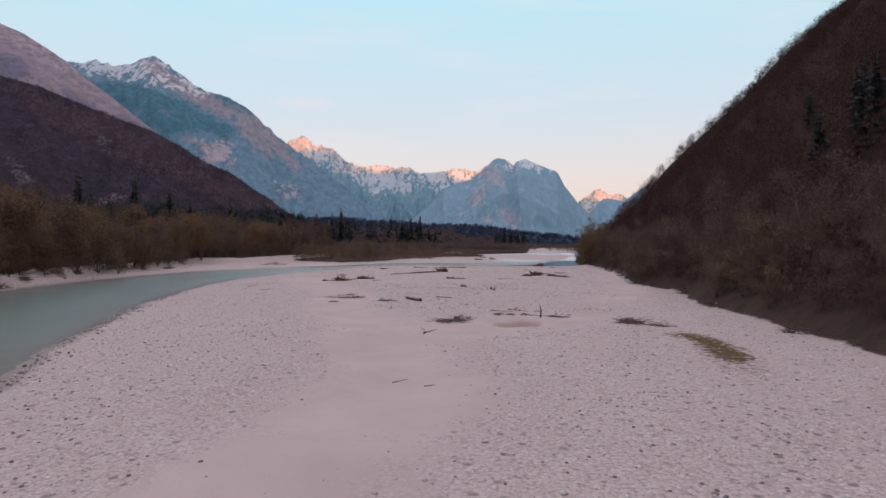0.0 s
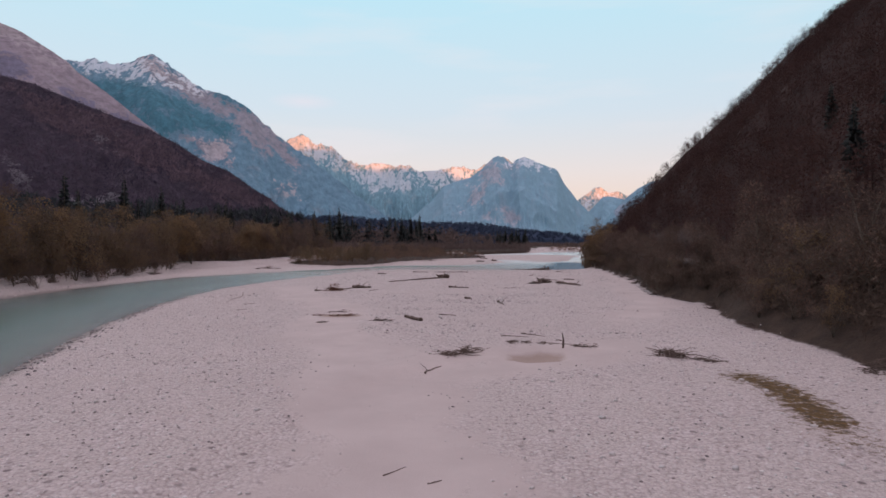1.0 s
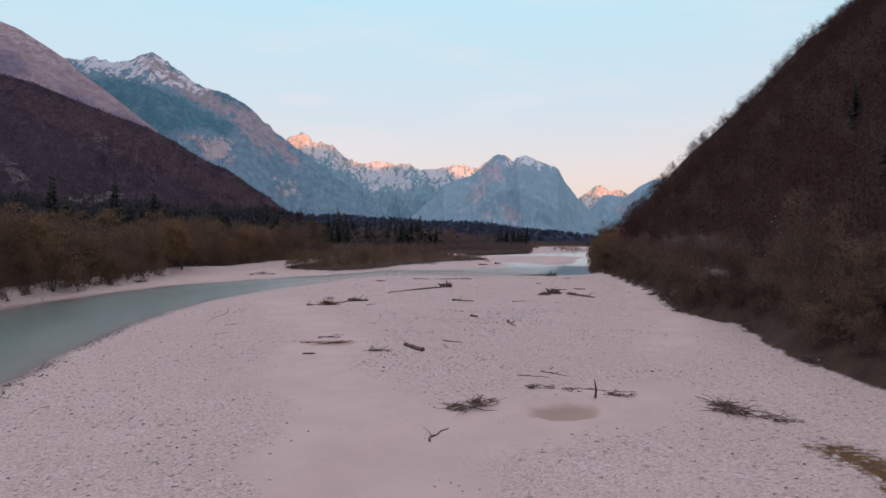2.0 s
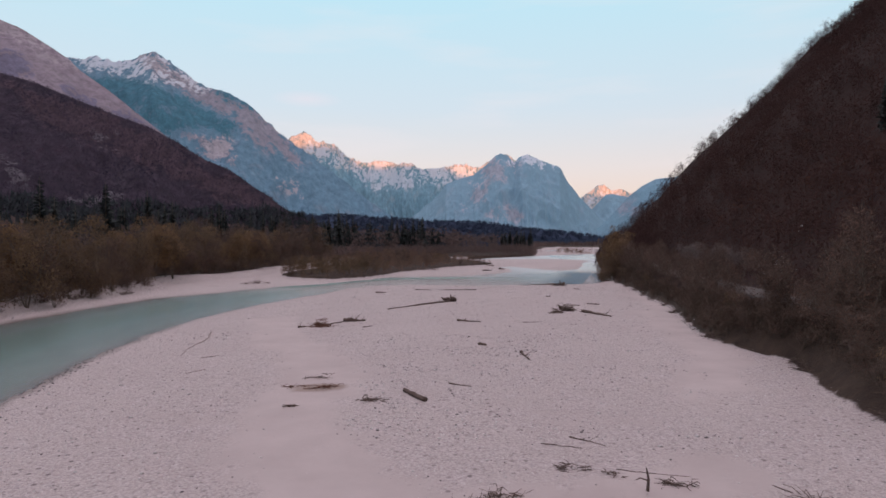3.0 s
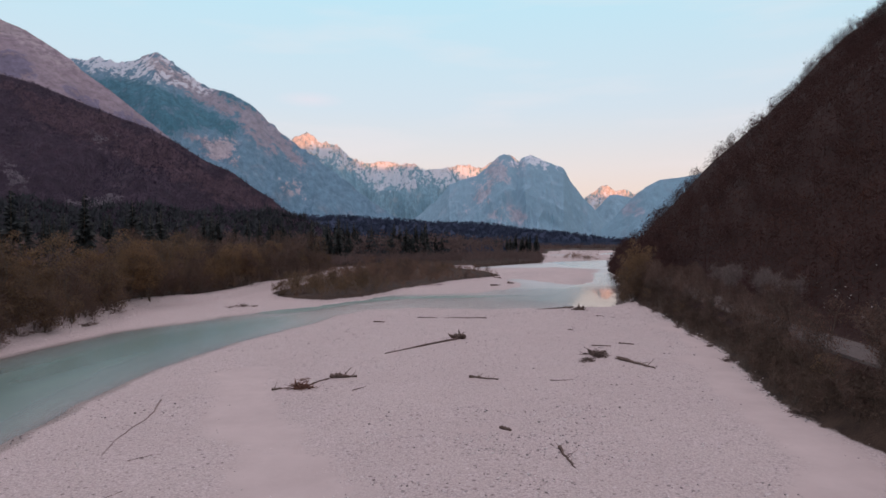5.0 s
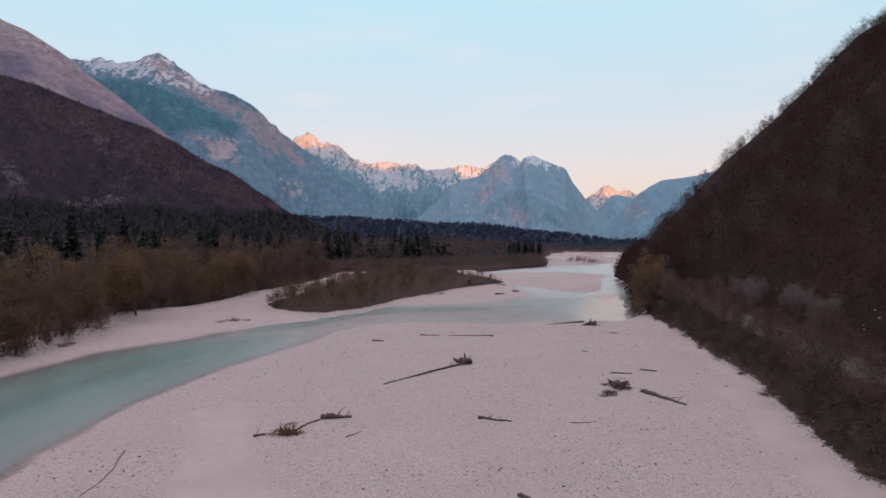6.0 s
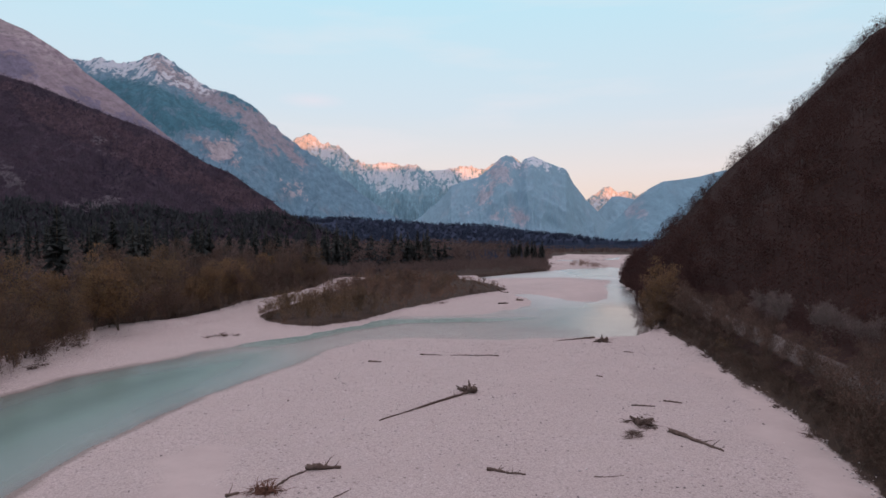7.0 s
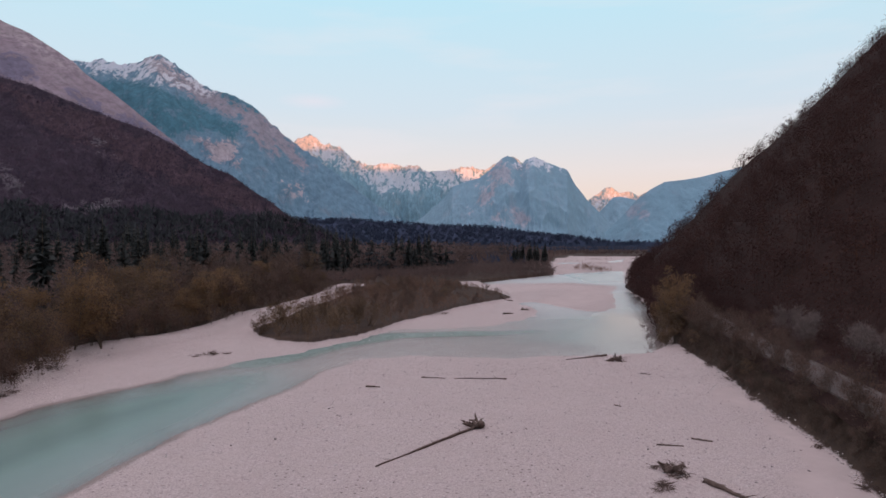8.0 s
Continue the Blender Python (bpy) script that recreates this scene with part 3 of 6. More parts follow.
def ridge(name, crest, dist, mat, label, reach=0.6, rough=0.10, seed=0, steps=260, rows=70, jag=0.0, belts=None, lean=1.25):
    """A mountain range: a crest given as (across, up) slopes from the valley, falling towards the valley with gullies and spurs."""
    cu = np.array([c[0] for c in crest])
    cv = np.array([c[1] for c in crest])
    u = np.linspace(cu[0], cu[-1], steps)
    top = np.interp(u, cu, cv) * dist
    top = top + jag * dist * fractal(u * 62, u * 0 + seed, 4, seed, True) * np.minimum(1, top / (0.05 * dist))
    v = np.linspace(0, 1, rows) ** 1.2
    back = 0.12
    vv = np.concatenate([[-back], v])
    uu, vs = np.meshgrid(u, vv, indexing="ij")
    height = np.maximum(top, 1.0)[:, None]
    x0 = EYE[0] + uu * dist
    y0 = EYE[1] + dist + 0 * uu
    run = np.minimum(height * lean, reach * dist)
    y = y0 - vs * run
    x = EYE[0] + uu * (y - EYE[1]) * 1.0
    fall = np.where(vs < 0, 1 + vs * 3.0, (1 - np.clip(vs, 0, 1)) ** 1.12)
    z = EYE[2] + height * fall
    k = 5.0 / np.maximum(run.max(), 1)
    n = fractal(x * k + 0.35 * fractal(x * k, y * k, 3, seed + 50), y * k * 0.5, 6, seed, True)
    weight = np.clip(vs, 0, 1) ** 0.95 * np.minimum(1, (1 - np.clip(vs, 0, 1)) * 3.0)
    z = z + rough * height * n * weight
    y = y - 0.35 * rough * height * n * weight
    z[:, -1] = -5.0
    me = mesh_data(name, np.stack([x, y, z], -1).reshape(-1, 3), grid_faces(len(u), len(vv)), True)
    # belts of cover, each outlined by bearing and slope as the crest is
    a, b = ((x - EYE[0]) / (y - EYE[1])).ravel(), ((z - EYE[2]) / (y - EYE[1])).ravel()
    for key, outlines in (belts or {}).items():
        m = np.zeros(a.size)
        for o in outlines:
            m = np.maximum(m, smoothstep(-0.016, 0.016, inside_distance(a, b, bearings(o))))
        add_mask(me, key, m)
    return tagged(put(name, me, mat), label, "mountain", kind="structure")


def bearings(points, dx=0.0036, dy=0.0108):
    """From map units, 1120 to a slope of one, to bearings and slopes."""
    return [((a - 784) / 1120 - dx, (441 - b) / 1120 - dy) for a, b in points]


# blue distance haze is painted into the five materials from RANGE_MAT to ROUND_MAT
RANGE_MAT = mountain_material("hazy_limestone_range", (0.225, 0.385, 0.475), (0.14, 0.25, 0.31), (0.27, 0.34, 0.41), (0.60, 0.53, 0.50), 2.2, tone=0.75)
PEAK_MAT = mountain_material("hazy_pyramid_slopes", (0.225, 0.36, 0.452), (0.14, 0.26, 0.33), (0.27, 0.33, 0.41), (0.36, 0.37, 0.43), 1.6, tone=0.36)
MASSIF_MAT = mountain_material("hazy_massif_slopes", (0.17, 0.29, 0.385), (0.082, 0.205, 0.27), (0.32, 0.29, 0.335), (0.44, 0.395, 0.43), 1.7, tone=0.85)
SHOULDER_MAT = mountain_material("hazy_dry_grass_slopes", (0.33, 0.27, 0.315), (0.20, 0.18, 0.25), (0.36, 0.29, 0.32), (0.40, 0.34, 0.37), 1.3)
ROUND_MAT = mountain_material("haze_blue_wooded_slopes", (0.20, 0.335, 0.425), (0.11, 0.21, 0.27), (0.22, 0.28, 0.36), (0.27, 0.31, 0.38), 1.2, tone=0.4)
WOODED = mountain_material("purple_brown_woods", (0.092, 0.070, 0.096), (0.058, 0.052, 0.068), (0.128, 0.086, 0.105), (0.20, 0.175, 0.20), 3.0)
# dark woods whose base colour carries the blue of distance haze
TERRACE = varied_material("haze_blue_woods", [(0.3, (0.056, 0.072, 0.120)), (0.7, (0.066, 0.084, 0.134))], 0.006, bump_scale=0.1, bump_by=3.0)

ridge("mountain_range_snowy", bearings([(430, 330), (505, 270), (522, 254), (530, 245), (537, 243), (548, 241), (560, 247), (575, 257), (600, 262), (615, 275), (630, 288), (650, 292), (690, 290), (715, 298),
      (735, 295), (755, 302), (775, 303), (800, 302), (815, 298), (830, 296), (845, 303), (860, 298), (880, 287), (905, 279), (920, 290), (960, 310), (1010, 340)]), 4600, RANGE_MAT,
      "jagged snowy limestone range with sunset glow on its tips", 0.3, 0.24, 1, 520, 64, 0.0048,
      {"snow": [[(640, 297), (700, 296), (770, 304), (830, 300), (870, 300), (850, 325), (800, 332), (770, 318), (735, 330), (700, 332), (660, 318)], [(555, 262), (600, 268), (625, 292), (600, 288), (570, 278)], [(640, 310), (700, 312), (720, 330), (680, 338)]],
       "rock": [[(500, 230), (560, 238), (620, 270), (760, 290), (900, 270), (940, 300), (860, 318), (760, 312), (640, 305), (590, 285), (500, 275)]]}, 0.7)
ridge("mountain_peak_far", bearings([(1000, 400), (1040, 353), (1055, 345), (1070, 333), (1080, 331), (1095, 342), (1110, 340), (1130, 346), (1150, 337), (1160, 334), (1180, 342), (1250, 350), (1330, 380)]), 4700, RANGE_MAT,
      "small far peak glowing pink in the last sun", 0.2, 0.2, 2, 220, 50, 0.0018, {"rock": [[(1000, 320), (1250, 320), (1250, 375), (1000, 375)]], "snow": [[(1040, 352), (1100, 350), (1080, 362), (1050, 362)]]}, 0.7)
ridge("mountain_spur", bearings([(1010, 415), (1060, 375), (1085, 349), (1097, 348), (1120, 353), (1150, 362), (1230, 380)]), 4200, PEAK_MAT, "shaded mountain spur painted haze blue", 0.2, 0.15, 3, 140, 40)
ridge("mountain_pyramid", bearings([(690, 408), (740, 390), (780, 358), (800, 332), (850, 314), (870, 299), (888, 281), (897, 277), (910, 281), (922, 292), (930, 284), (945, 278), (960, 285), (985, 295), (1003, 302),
      (1015, 325), (1035, 350), (1060, 377), (1080, 395), (1110, 412)]), 3600, PEAK_MAT, "steep twin-topped limestone mountain in shade, painted haze blue", 0.3, 0.2, 4, 340, 70, 0.0016,
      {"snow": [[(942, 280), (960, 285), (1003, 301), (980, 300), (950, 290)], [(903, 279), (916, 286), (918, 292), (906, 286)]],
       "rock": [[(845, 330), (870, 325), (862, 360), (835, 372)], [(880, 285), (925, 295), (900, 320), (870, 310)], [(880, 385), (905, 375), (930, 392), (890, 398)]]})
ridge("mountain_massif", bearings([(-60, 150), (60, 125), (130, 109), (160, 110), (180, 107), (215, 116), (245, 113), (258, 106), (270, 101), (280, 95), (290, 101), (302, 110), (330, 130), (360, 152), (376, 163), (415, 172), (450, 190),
      (475, 215), (520, 255), (560, 282), (600, 312), (640, 345), (690, 380), (730, 402)]), 3300, MASSIF_MAT, "broad mountain massif with thin snow and haze-teal pine belts", 0.5, 0.17, 5, 420, 90, 0.0034,
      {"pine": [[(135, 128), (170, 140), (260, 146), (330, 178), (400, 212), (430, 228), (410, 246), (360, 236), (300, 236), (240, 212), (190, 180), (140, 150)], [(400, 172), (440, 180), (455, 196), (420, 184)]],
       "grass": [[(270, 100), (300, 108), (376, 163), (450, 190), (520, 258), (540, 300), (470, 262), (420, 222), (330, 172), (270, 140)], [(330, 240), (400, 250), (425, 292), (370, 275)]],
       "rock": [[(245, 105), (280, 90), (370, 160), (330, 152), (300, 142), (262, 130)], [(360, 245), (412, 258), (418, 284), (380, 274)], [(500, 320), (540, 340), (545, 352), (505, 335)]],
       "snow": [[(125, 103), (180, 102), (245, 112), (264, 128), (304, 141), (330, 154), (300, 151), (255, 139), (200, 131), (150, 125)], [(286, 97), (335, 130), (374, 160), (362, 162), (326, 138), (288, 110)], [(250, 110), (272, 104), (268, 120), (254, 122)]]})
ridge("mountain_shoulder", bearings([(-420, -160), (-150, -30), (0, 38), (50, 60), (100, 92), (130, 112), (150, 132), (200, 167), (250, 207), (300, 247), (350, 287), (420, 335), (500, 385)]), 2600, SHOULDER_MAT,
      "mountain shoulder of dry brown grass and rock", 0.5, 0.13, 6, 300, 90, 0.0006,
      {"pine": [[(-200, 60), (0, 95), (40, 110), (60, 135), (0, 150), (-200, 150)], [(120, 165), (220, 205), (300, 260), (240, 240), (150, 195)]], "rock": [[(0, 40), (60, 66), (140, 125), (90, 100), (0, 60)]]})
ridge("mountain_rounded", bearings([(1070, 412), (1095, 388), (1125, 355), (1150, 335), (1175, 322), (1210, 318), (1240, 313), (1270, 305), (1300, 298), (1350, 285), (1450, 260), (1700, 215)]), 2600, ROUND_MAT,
      "rounded wooded mountain in shade, painted haze blue", 0.3, 0.16, 7, 240, 80, 0.0, {"rock": [[(1115, 375), (1140, 370), (1150, 385), (1120, 392)]]})
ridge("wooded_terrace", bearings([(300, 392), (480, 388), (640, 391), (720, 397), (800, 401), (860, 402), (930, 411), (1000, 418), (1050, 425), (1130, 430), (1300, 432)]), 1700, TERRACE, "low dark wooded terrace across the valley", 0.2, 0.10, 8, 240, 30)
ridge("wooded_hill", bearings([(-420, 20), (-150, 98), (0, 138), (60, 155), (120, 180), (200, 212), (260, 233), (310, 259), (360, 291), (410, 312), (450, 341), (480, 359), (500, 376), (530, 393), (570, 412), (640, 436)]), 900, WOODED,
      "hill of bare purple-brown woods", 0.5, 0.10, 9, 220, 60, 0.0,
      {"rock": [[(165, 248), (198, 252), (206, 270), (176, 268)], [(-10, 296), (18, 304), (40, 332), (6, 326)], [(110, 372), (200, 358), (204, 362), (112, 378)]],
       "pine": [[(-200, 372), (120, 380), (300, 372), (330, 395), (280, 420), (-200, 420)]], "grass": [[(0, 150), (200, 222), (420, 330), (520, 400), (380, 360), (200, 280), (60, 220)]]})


def western_ridge():
    """Unseen ridge added behind the camera, its heights set to shade the valley."""
    x = np.linspace(-6000, 9000, 400)
    h = np.interp(x, [-6000, 500, 800, 1100, 1273, 1420, 1600, 1690, 1890, 1960, 2330, 2420, 2640, 3300, 3541, 3700, 3850, 6000, 9000],
                  [2400, 1900, 1700, 1330, 1262, 1290, 1285, 1140, 1122, 1150, 1152, 1054, 1050, 960, 930, 955, 960, 1000, 1100])
    v = np.linspace(0, 1, 15)
    xx, vv = np.meshgrid(x, v, indexing="ij")
    z = h[:, None] * (1 - np.abs(vv * 2 - 1)) + 8 * fractal(xx * 0.004, vv * 3, 4, 77) - 20
    y = -4500 + (vv - 0.5) * 4000
    me = mesh_data("western_ridge", np.stack([xx, y, z], -1).reshape(-1, 3), grid_faces(len(x), len(v)), True)
    return tagged(put("western_ridge", me, ROUND_MAT), "unseen mountain ridge added to shade the valley", "mountain", kind="structure")


western_ridge()


# ---- plants ----
def tube(points, radii, sides=5):
    """A tapered tube along a line: corners and triangles."""
    pts = np.asarray(points, dtype=float)
    n = len(pts)
    ang = np.arange(sides) * 2 * np.pi / sides
    vs = []
    for i in range(n):
        d = pts[min(i + 1, n - 1)] - pts[max(i - 1, 0)]
        d = d / (np.linalg.norm(d) + 1e-9)
        a = np.cross(d, (0.31, 0.95, 0.05) if abs(d[1]) < 0.9 else (1, 0, 0))
        a = a / (np.linalg.norm(a) + 1e-9)
        b = np.cross(d, a)
        vs.append(pts[i] + radii[i] * (np.cos(ang)[:, None] * a + np.sin(ang)[:, None] * b))
    vs = np.concatenate(vs + [pts[:1], pts[-1:]])
    fs = []
    for i in range(n - 1):
        for k in range(sides):
            a, b = i * sides + k, i * sides + (k + 1) % sides
            c, d = a + sides, b + sides
            fs += [(a, b, d), (a, d, c)]
    for k in range(sides):
        fs += [(n * sides, (k + 1) % sides, k), (n * sides + 1, (n - 1) * sides + k, (n - 1) * sides + (k + 1) % sides)]
    return vs, np.array(fs)


def shards(base, way, length, width, rng):
    """Thin triangles, one for each base: twigs or blades."""
    side = np.cross(way, rng.normal(size=way.shape))
    side /= np.linalg.norm(side, axis=1, keepdims=True) + 1e-9
    w = (width * 0.5)[:, None]
    v = np.stack([base - side * w, base + side * w, base + way * length[:, None]], 1).reshape(-1, 3)
    return v, np.arange(len(v)).reshape(-1, 3)


def leaves(at, size, rng, out=None):
    """Small folded leaf clumps: one kite of two triangles each, lying roughly across the way out of the crown where one is given."""
    n = len(at)
    a = rng.normal(size=(n, 3))
    if out is not None:
        a = np.cross(a, out + 0.45 * rng.normal(size=(n, 3)))
    a /= np.linalg.norm(a, axis=1, keepdims=True) + 1e-9
    b = np.cross(a, rng.normal(size=(n, 3)) if out is None else out + 0.45 * rng.normal(size=(n, 3)))
    b /= np.linalg.norm(b, axis=1, keepdims=True) + 1e-9
    c = np.cross(a, b)
    s = size[:, None]
    v = np.stack([at - a * s, at + b * s * 0.45 + c * s * 0.2, at + a * s, at - b * s * 0.45 + c * s * 0.2], 1).reshape(-1, 3)
    i = np.arange(n)[:, None] * 4
    return v, np.concatenate([i + np.array([[0, 1, 2]]), i + np.array([[0, 2, 3]])])


def bare_tree(seed, height, stems=1, spread=0.35, boughs=9, twigs=700, leafs=500, leaf_size=0.16, twig_len=1.0, low=0.25, sides=5, twig_width=0.03, lobes=0, lobe=0.13):
    """A deciduous tree or shrub in late autumn: stems and boughs, twigs, and what leaves are left."""
    rng = np.random.default_rng(seed)
    wood, tips, outs = [], [], []
    for s in range(stems):
        turn = rng.uniform(0, 2 * np.pi)
        lean = spread * (0.25 if stems == 1 else rng.uniform(0.5, 1.1))
        h = height * rng.uniform(0.82, 1.0)
        t = np.linspace(0, 1, 6)
        wob = rng.normal(size=(6, 2)) * 0.03 * h
        wob[0] = 0
        line = np.stack([np.cos(turn) * lean * h * t ** 1.3 + wob[:, 0], np.sin(turn) * lean * h * t ** 1.3 + wob[:, 1], h * t * 0.97], 1)
        line[0, :2] += rng.normal(size=2) * 0.05 * (stems > 1)
        line[0, 2] = -0.15
        r0 = 0.017 * height / max(1, stems) ** 0.45
        wood.append(tube(line, r0 * (1 - 0.88 * t) + 0.008, sides))
        for k in range(boughs):
            f = low + (0.97 - low) * (k + rng.random()) / boughs
            p = np.array([np.interp(f, t, line[:, j]) for j in range(3)])
            az = rng.uniform(0, 2 * np.pi)
            length = height * spread * rng.uniform(0.6, 1.15) * (1.15 - 0.75 * f)
            up = rng.uniform(0.35, 1.0)
            q = np.linspace(0, 1, 4 if sides > 3 else 3)
            bl = p + np.stack([np.cos(az) * length * q, np.sin(az) * length * q, length * up * q ** 1.25], 1) + rng.normal(size=(len(q), 3)) * 0.05 * length * q[:, None]
            wood.append(tube(bl, r0 * 0.36 * (1 - f * 0.5) * (1 - 0.85 * q) + 0.006, 3))
            for qq in np.linspace(0.25, 1.0, 6):
                tips.append([np.interp(qq, q, bl[:, j]) for j in range(3)])
                d = bl[-1] - bl[0]
                outs.append(d / (np.linalg.norm(d) + 1e-9))
        tips.append(line[-1])
        outs.append((0, 0, 1))
    tips, outs = np.array(tips), np.array(outs)
    i = rng.integers(0, len(tips), twigs)
    way = outs[i] * 0.7 + rng.normal(size=(twigs, 3)) * 0.55 + np.array([0, 0, 0.35])
    way /= np.linalg.norm(way, axis=1, keepdims=True)
    ln = twig_len * rng.uniform(0.4, 1.1, twigs)
    base = tips[i] + rng.normal(size=(twigs, 3)) * 0.12
    if lobes:
        # the outer twigs gather in round clumps
        centre = tips[rng.choice(len(tips), min(lobes, len(tips)), replace=False)]
        radius = height * lobe * rng.uniform(0.75, 1.25, len(centre))
        k = rng.integers(0, len(centre), twigs)
        u = rng.normal(size=(twigs, 3)) + np.array([0, 0, 0.35])
        u /= np.linalg.norm(u, axis=1, keepdims=True)
        half = rng.random(twigs) < 0.75
        base = np.where(half[:, None], centre[k] + u * (radius[k] * rng.uniform(0.2, 0.8, twigs))[:, None], base)
        way = np.where(half[:, None], u * 0.9 + rng.normal(size=(twigs, 3)) * 0.35 + np.array([0, 0, 0.3]), way)
        way /= np.linalg.norm(way, axis=1, keepdims=True)
        base[:, 2] = np.maximum(base[:, 2], 0.05)
    # second order: finer twigs that start along the first
    tw = shards(base, way, ln, np.full(twigs, twig_width), rng)
    j = rng.integers(0, twigs, twigs)
    base2 = base[j] + way[j] * (ln[j] * rng.uniform(0.3, 0.9, twigs))[:, None]
    way2 = way[j] + rng.normal(size=(twigs, 3)) * 0.6
    way2 /= np.linalg.norm(way2, axis=1, keepdims=True)
    tw = joined([tw, shards(base2, way2, ln * 0.6, np.full(twigs, twig_width * 0.7), rng)])
    lf = None
    if leafs:
        k = rng.integers(0, twigs, leafs)
        at = base[k] + way[k] * (ln[k] * rng.uniform(0.2, 1.1, leafs))[:, None] + rng.normal(size=(leafs, 3)) * 0.15
        out = None
        if lobes:
            k = rng.integers(0, len(centre), leafs)
            out = rng.normal(size=(leafs, 3)) + np.array([0, 0, 0.4])
            out /= np.linalg.norm(out, axis=1, keepdims=True)
            at = centre[k] + out * (radius[k] * rng.uniform(0.55, 1.08, leafs))[:, None]
        at[:, 2] = np.maximum(at[:, 2], 0.1)
        lf = leaves(at, leaf_size * rng.uniform(0.6, 1.3, leafs), rng, out)
    return joined(wood), tw, lf


def conifer(seed, height, sparse=1.0):
    """A spruce: straight trunk and drooping boughs with ragged ends."""
    rng = np.random.default_rng(seed)
    trunk = tube([(0, 0, -0.2), (0.02 * height * rng.normal() * 0.3, 0, height * 0.5), (0, 0, height)], [0.017 * height, 0.011 * height, 0.01], 6)
    base, way, ln, wd = [], [], [], []
    levels = int(18 * sparse)
    for k in range(levels):
        f = 0.07 + 0.92 * k / (levels - 1)
        reach = height * 0.205 * (1 - f) ** 0.82 * rng.uniform(0.85, 1.15) + 0.12
        n = max(4, int(12 * (1 - f * 0.6)))
        az = rng.uniform(0, 6.28) + np.arange(n) * 2 * np.pi / n + rng.normal(size=n) * 0.2
        for a in az:
            r = reach * rng.uniform(0.65, 1.2)
            for side in (-0.35, 0.0, 0.35):
                base.append((0, 0, f * height + rng.normal() * 0.015 * height))
                d = np.array([np.cos(a + side * 0.9), np.sin(a + side * 0.9), -0.25 - 0.25 * (1 - f) + 0.35 * f])
                way.append(d / np.linalg.norm(d))
                ln.append(r * (1.0 if side == 0 else 0.8))
                wd.append(r * 0.6)
    base, way, ln, wd = np.array(base), np.array(way), np.array(ln), np.array(wd)
    # each bough is widest in its middle: two shards back to back
    mid = base + way * (ln * 0.35)[:, None]
    a = shards(mid, way, ln * 0.65, wd, rng)
    b = shards(mid, -way, ln * 0.35, wd, rng)
    return trunk, joined([a, b])


def planted(name, shape, leaf_mat, twig_mat, label, category, group):
    """A plant as a thing with its parts, to be copied; kept out of sight of nothing: it is placed first."""
    root = new(name)
    root.empty_display_size = 0.5
    wood, tw, lf = shape
    put("trunk", mesh_data("trunk", *wood, True), BARK, root)
    put("crown", mesh_data("crown", *tw), twig_mat, root)
    if lf is not None:
        put("foliage", mesh_data("foliage", *lf), leaf_mat, root)
    return tagged(root, label, category, group)


def stand(x, y, z, turn, scale):
    return Matrix.LocRotScale((x, y, z), Euler((0, 0, turn)), (scale, scale, scale))


def height_at(x, y):
    return float(ground_z(np.array([x]), np.array([y]))[0])


def ground_or_slope(x, y):
    """Height of whatever lies there: the floor or the slope."""
    x, y = np.asarray(x, dtype=float), np.asarray(y, dtype=float)
    fx = np.interp(y, FOOT_Y, FOOT_X)
    return np.where(x > fx, slope_z(x, y), ground_z(x, y))


class Kind:
    """One kind of plant: the first is built, the next are copies that share its meshes."""

    def __init__(self, name, shape, leaf_mat, twig_mat, label, category, group):
        self.spec, self.first = (name, shape, leaf_mat, twig_mat, label, category, group), None

    def at(self, x, y, turn, scale, sink=0.05):
        z = float(ground_or_slope(np.array([x]), np.array([y]))[0]) - sink
        m = stand(x, y, z, turn, scale)
        if self.first is None:
            self.first = planted(*self.spec)
            self.first.matrix_basis = m
            return self.first
        ob = copy_thing(self.first, Matrix.Identity(4))
        ob.matrix_basis = m
        return ob


rng = np.random.default_rng(11)
OLIVE_TREES = [Kind("riverside_tree", bare_tree(20 + i, 9.0, 4, 0.33, 7, 900, 2300, 0.155, 1.0, 0.12, twig_width=0.035, lobes=30, lobe=0.135), LEAF_OLIVE, TWIG, "leafy olive-brown riverside tree in late autumn", "tree", "riverside trees") for i in range(4)]
BROWN_TREES = [Kind("riverside_tree", bare_tree(40 + i, 9.0, 3, 0.31, 8, 1500, 800, 0.14, 1.1, 0.15, twig_width=0.036, lobes=30, lobe=0.13), LEAF_RUST, TWIG, "nearly bare brown riverside tree", "tree", "riverside trees") for i in range(3)]
YELLOW_TREES = [Kind("riverside_tree", bare_tree(60 + i, 8.5, 4, 0.35, 7, 800, 2500, 0.155, 1.0, 0.2, lobes=30, lobe=0.135), LEAF_YELLOW, TWIG, "yellow-leaved riverside tree above the gravel", "tree", "riverside trees") for i in range(2)]
OLIVE_SHRUBS = [Kind("shrub", bare_tree(80 + i, 4.0, 5, 0.5, 3, 460, 640, 0.13, 0.8, 0.03, 3, 0.028, lobes=22, lobe=0.17), LEAF_OLIVE, TWIG, "dense olive-brown willow shrub", "shrub", "riverside shrubs") for i in range(3)]
WARM_TWIG = varied_material("warm_grey_twigs", [(0.3, (0.092, 0.066, 0.054)), (0.7, (0.18, 0.13, 0.106))], 0.4, island=0.2)
RUST_SHRUBS = [Kind("shrub", bare_tree(90 + i, 4.0, 5, 0.5, 3, 640, 300, 0.12, 0.85, 0.03, 3, 0.028, lobes=22, lobe=0.17), LEAF_RUST, (TWIG, WARM_TWIG, TWIG)[i], "twiggy rust-brown willow shrub", "shrub", "riverside shrubs") for i in range(3)]
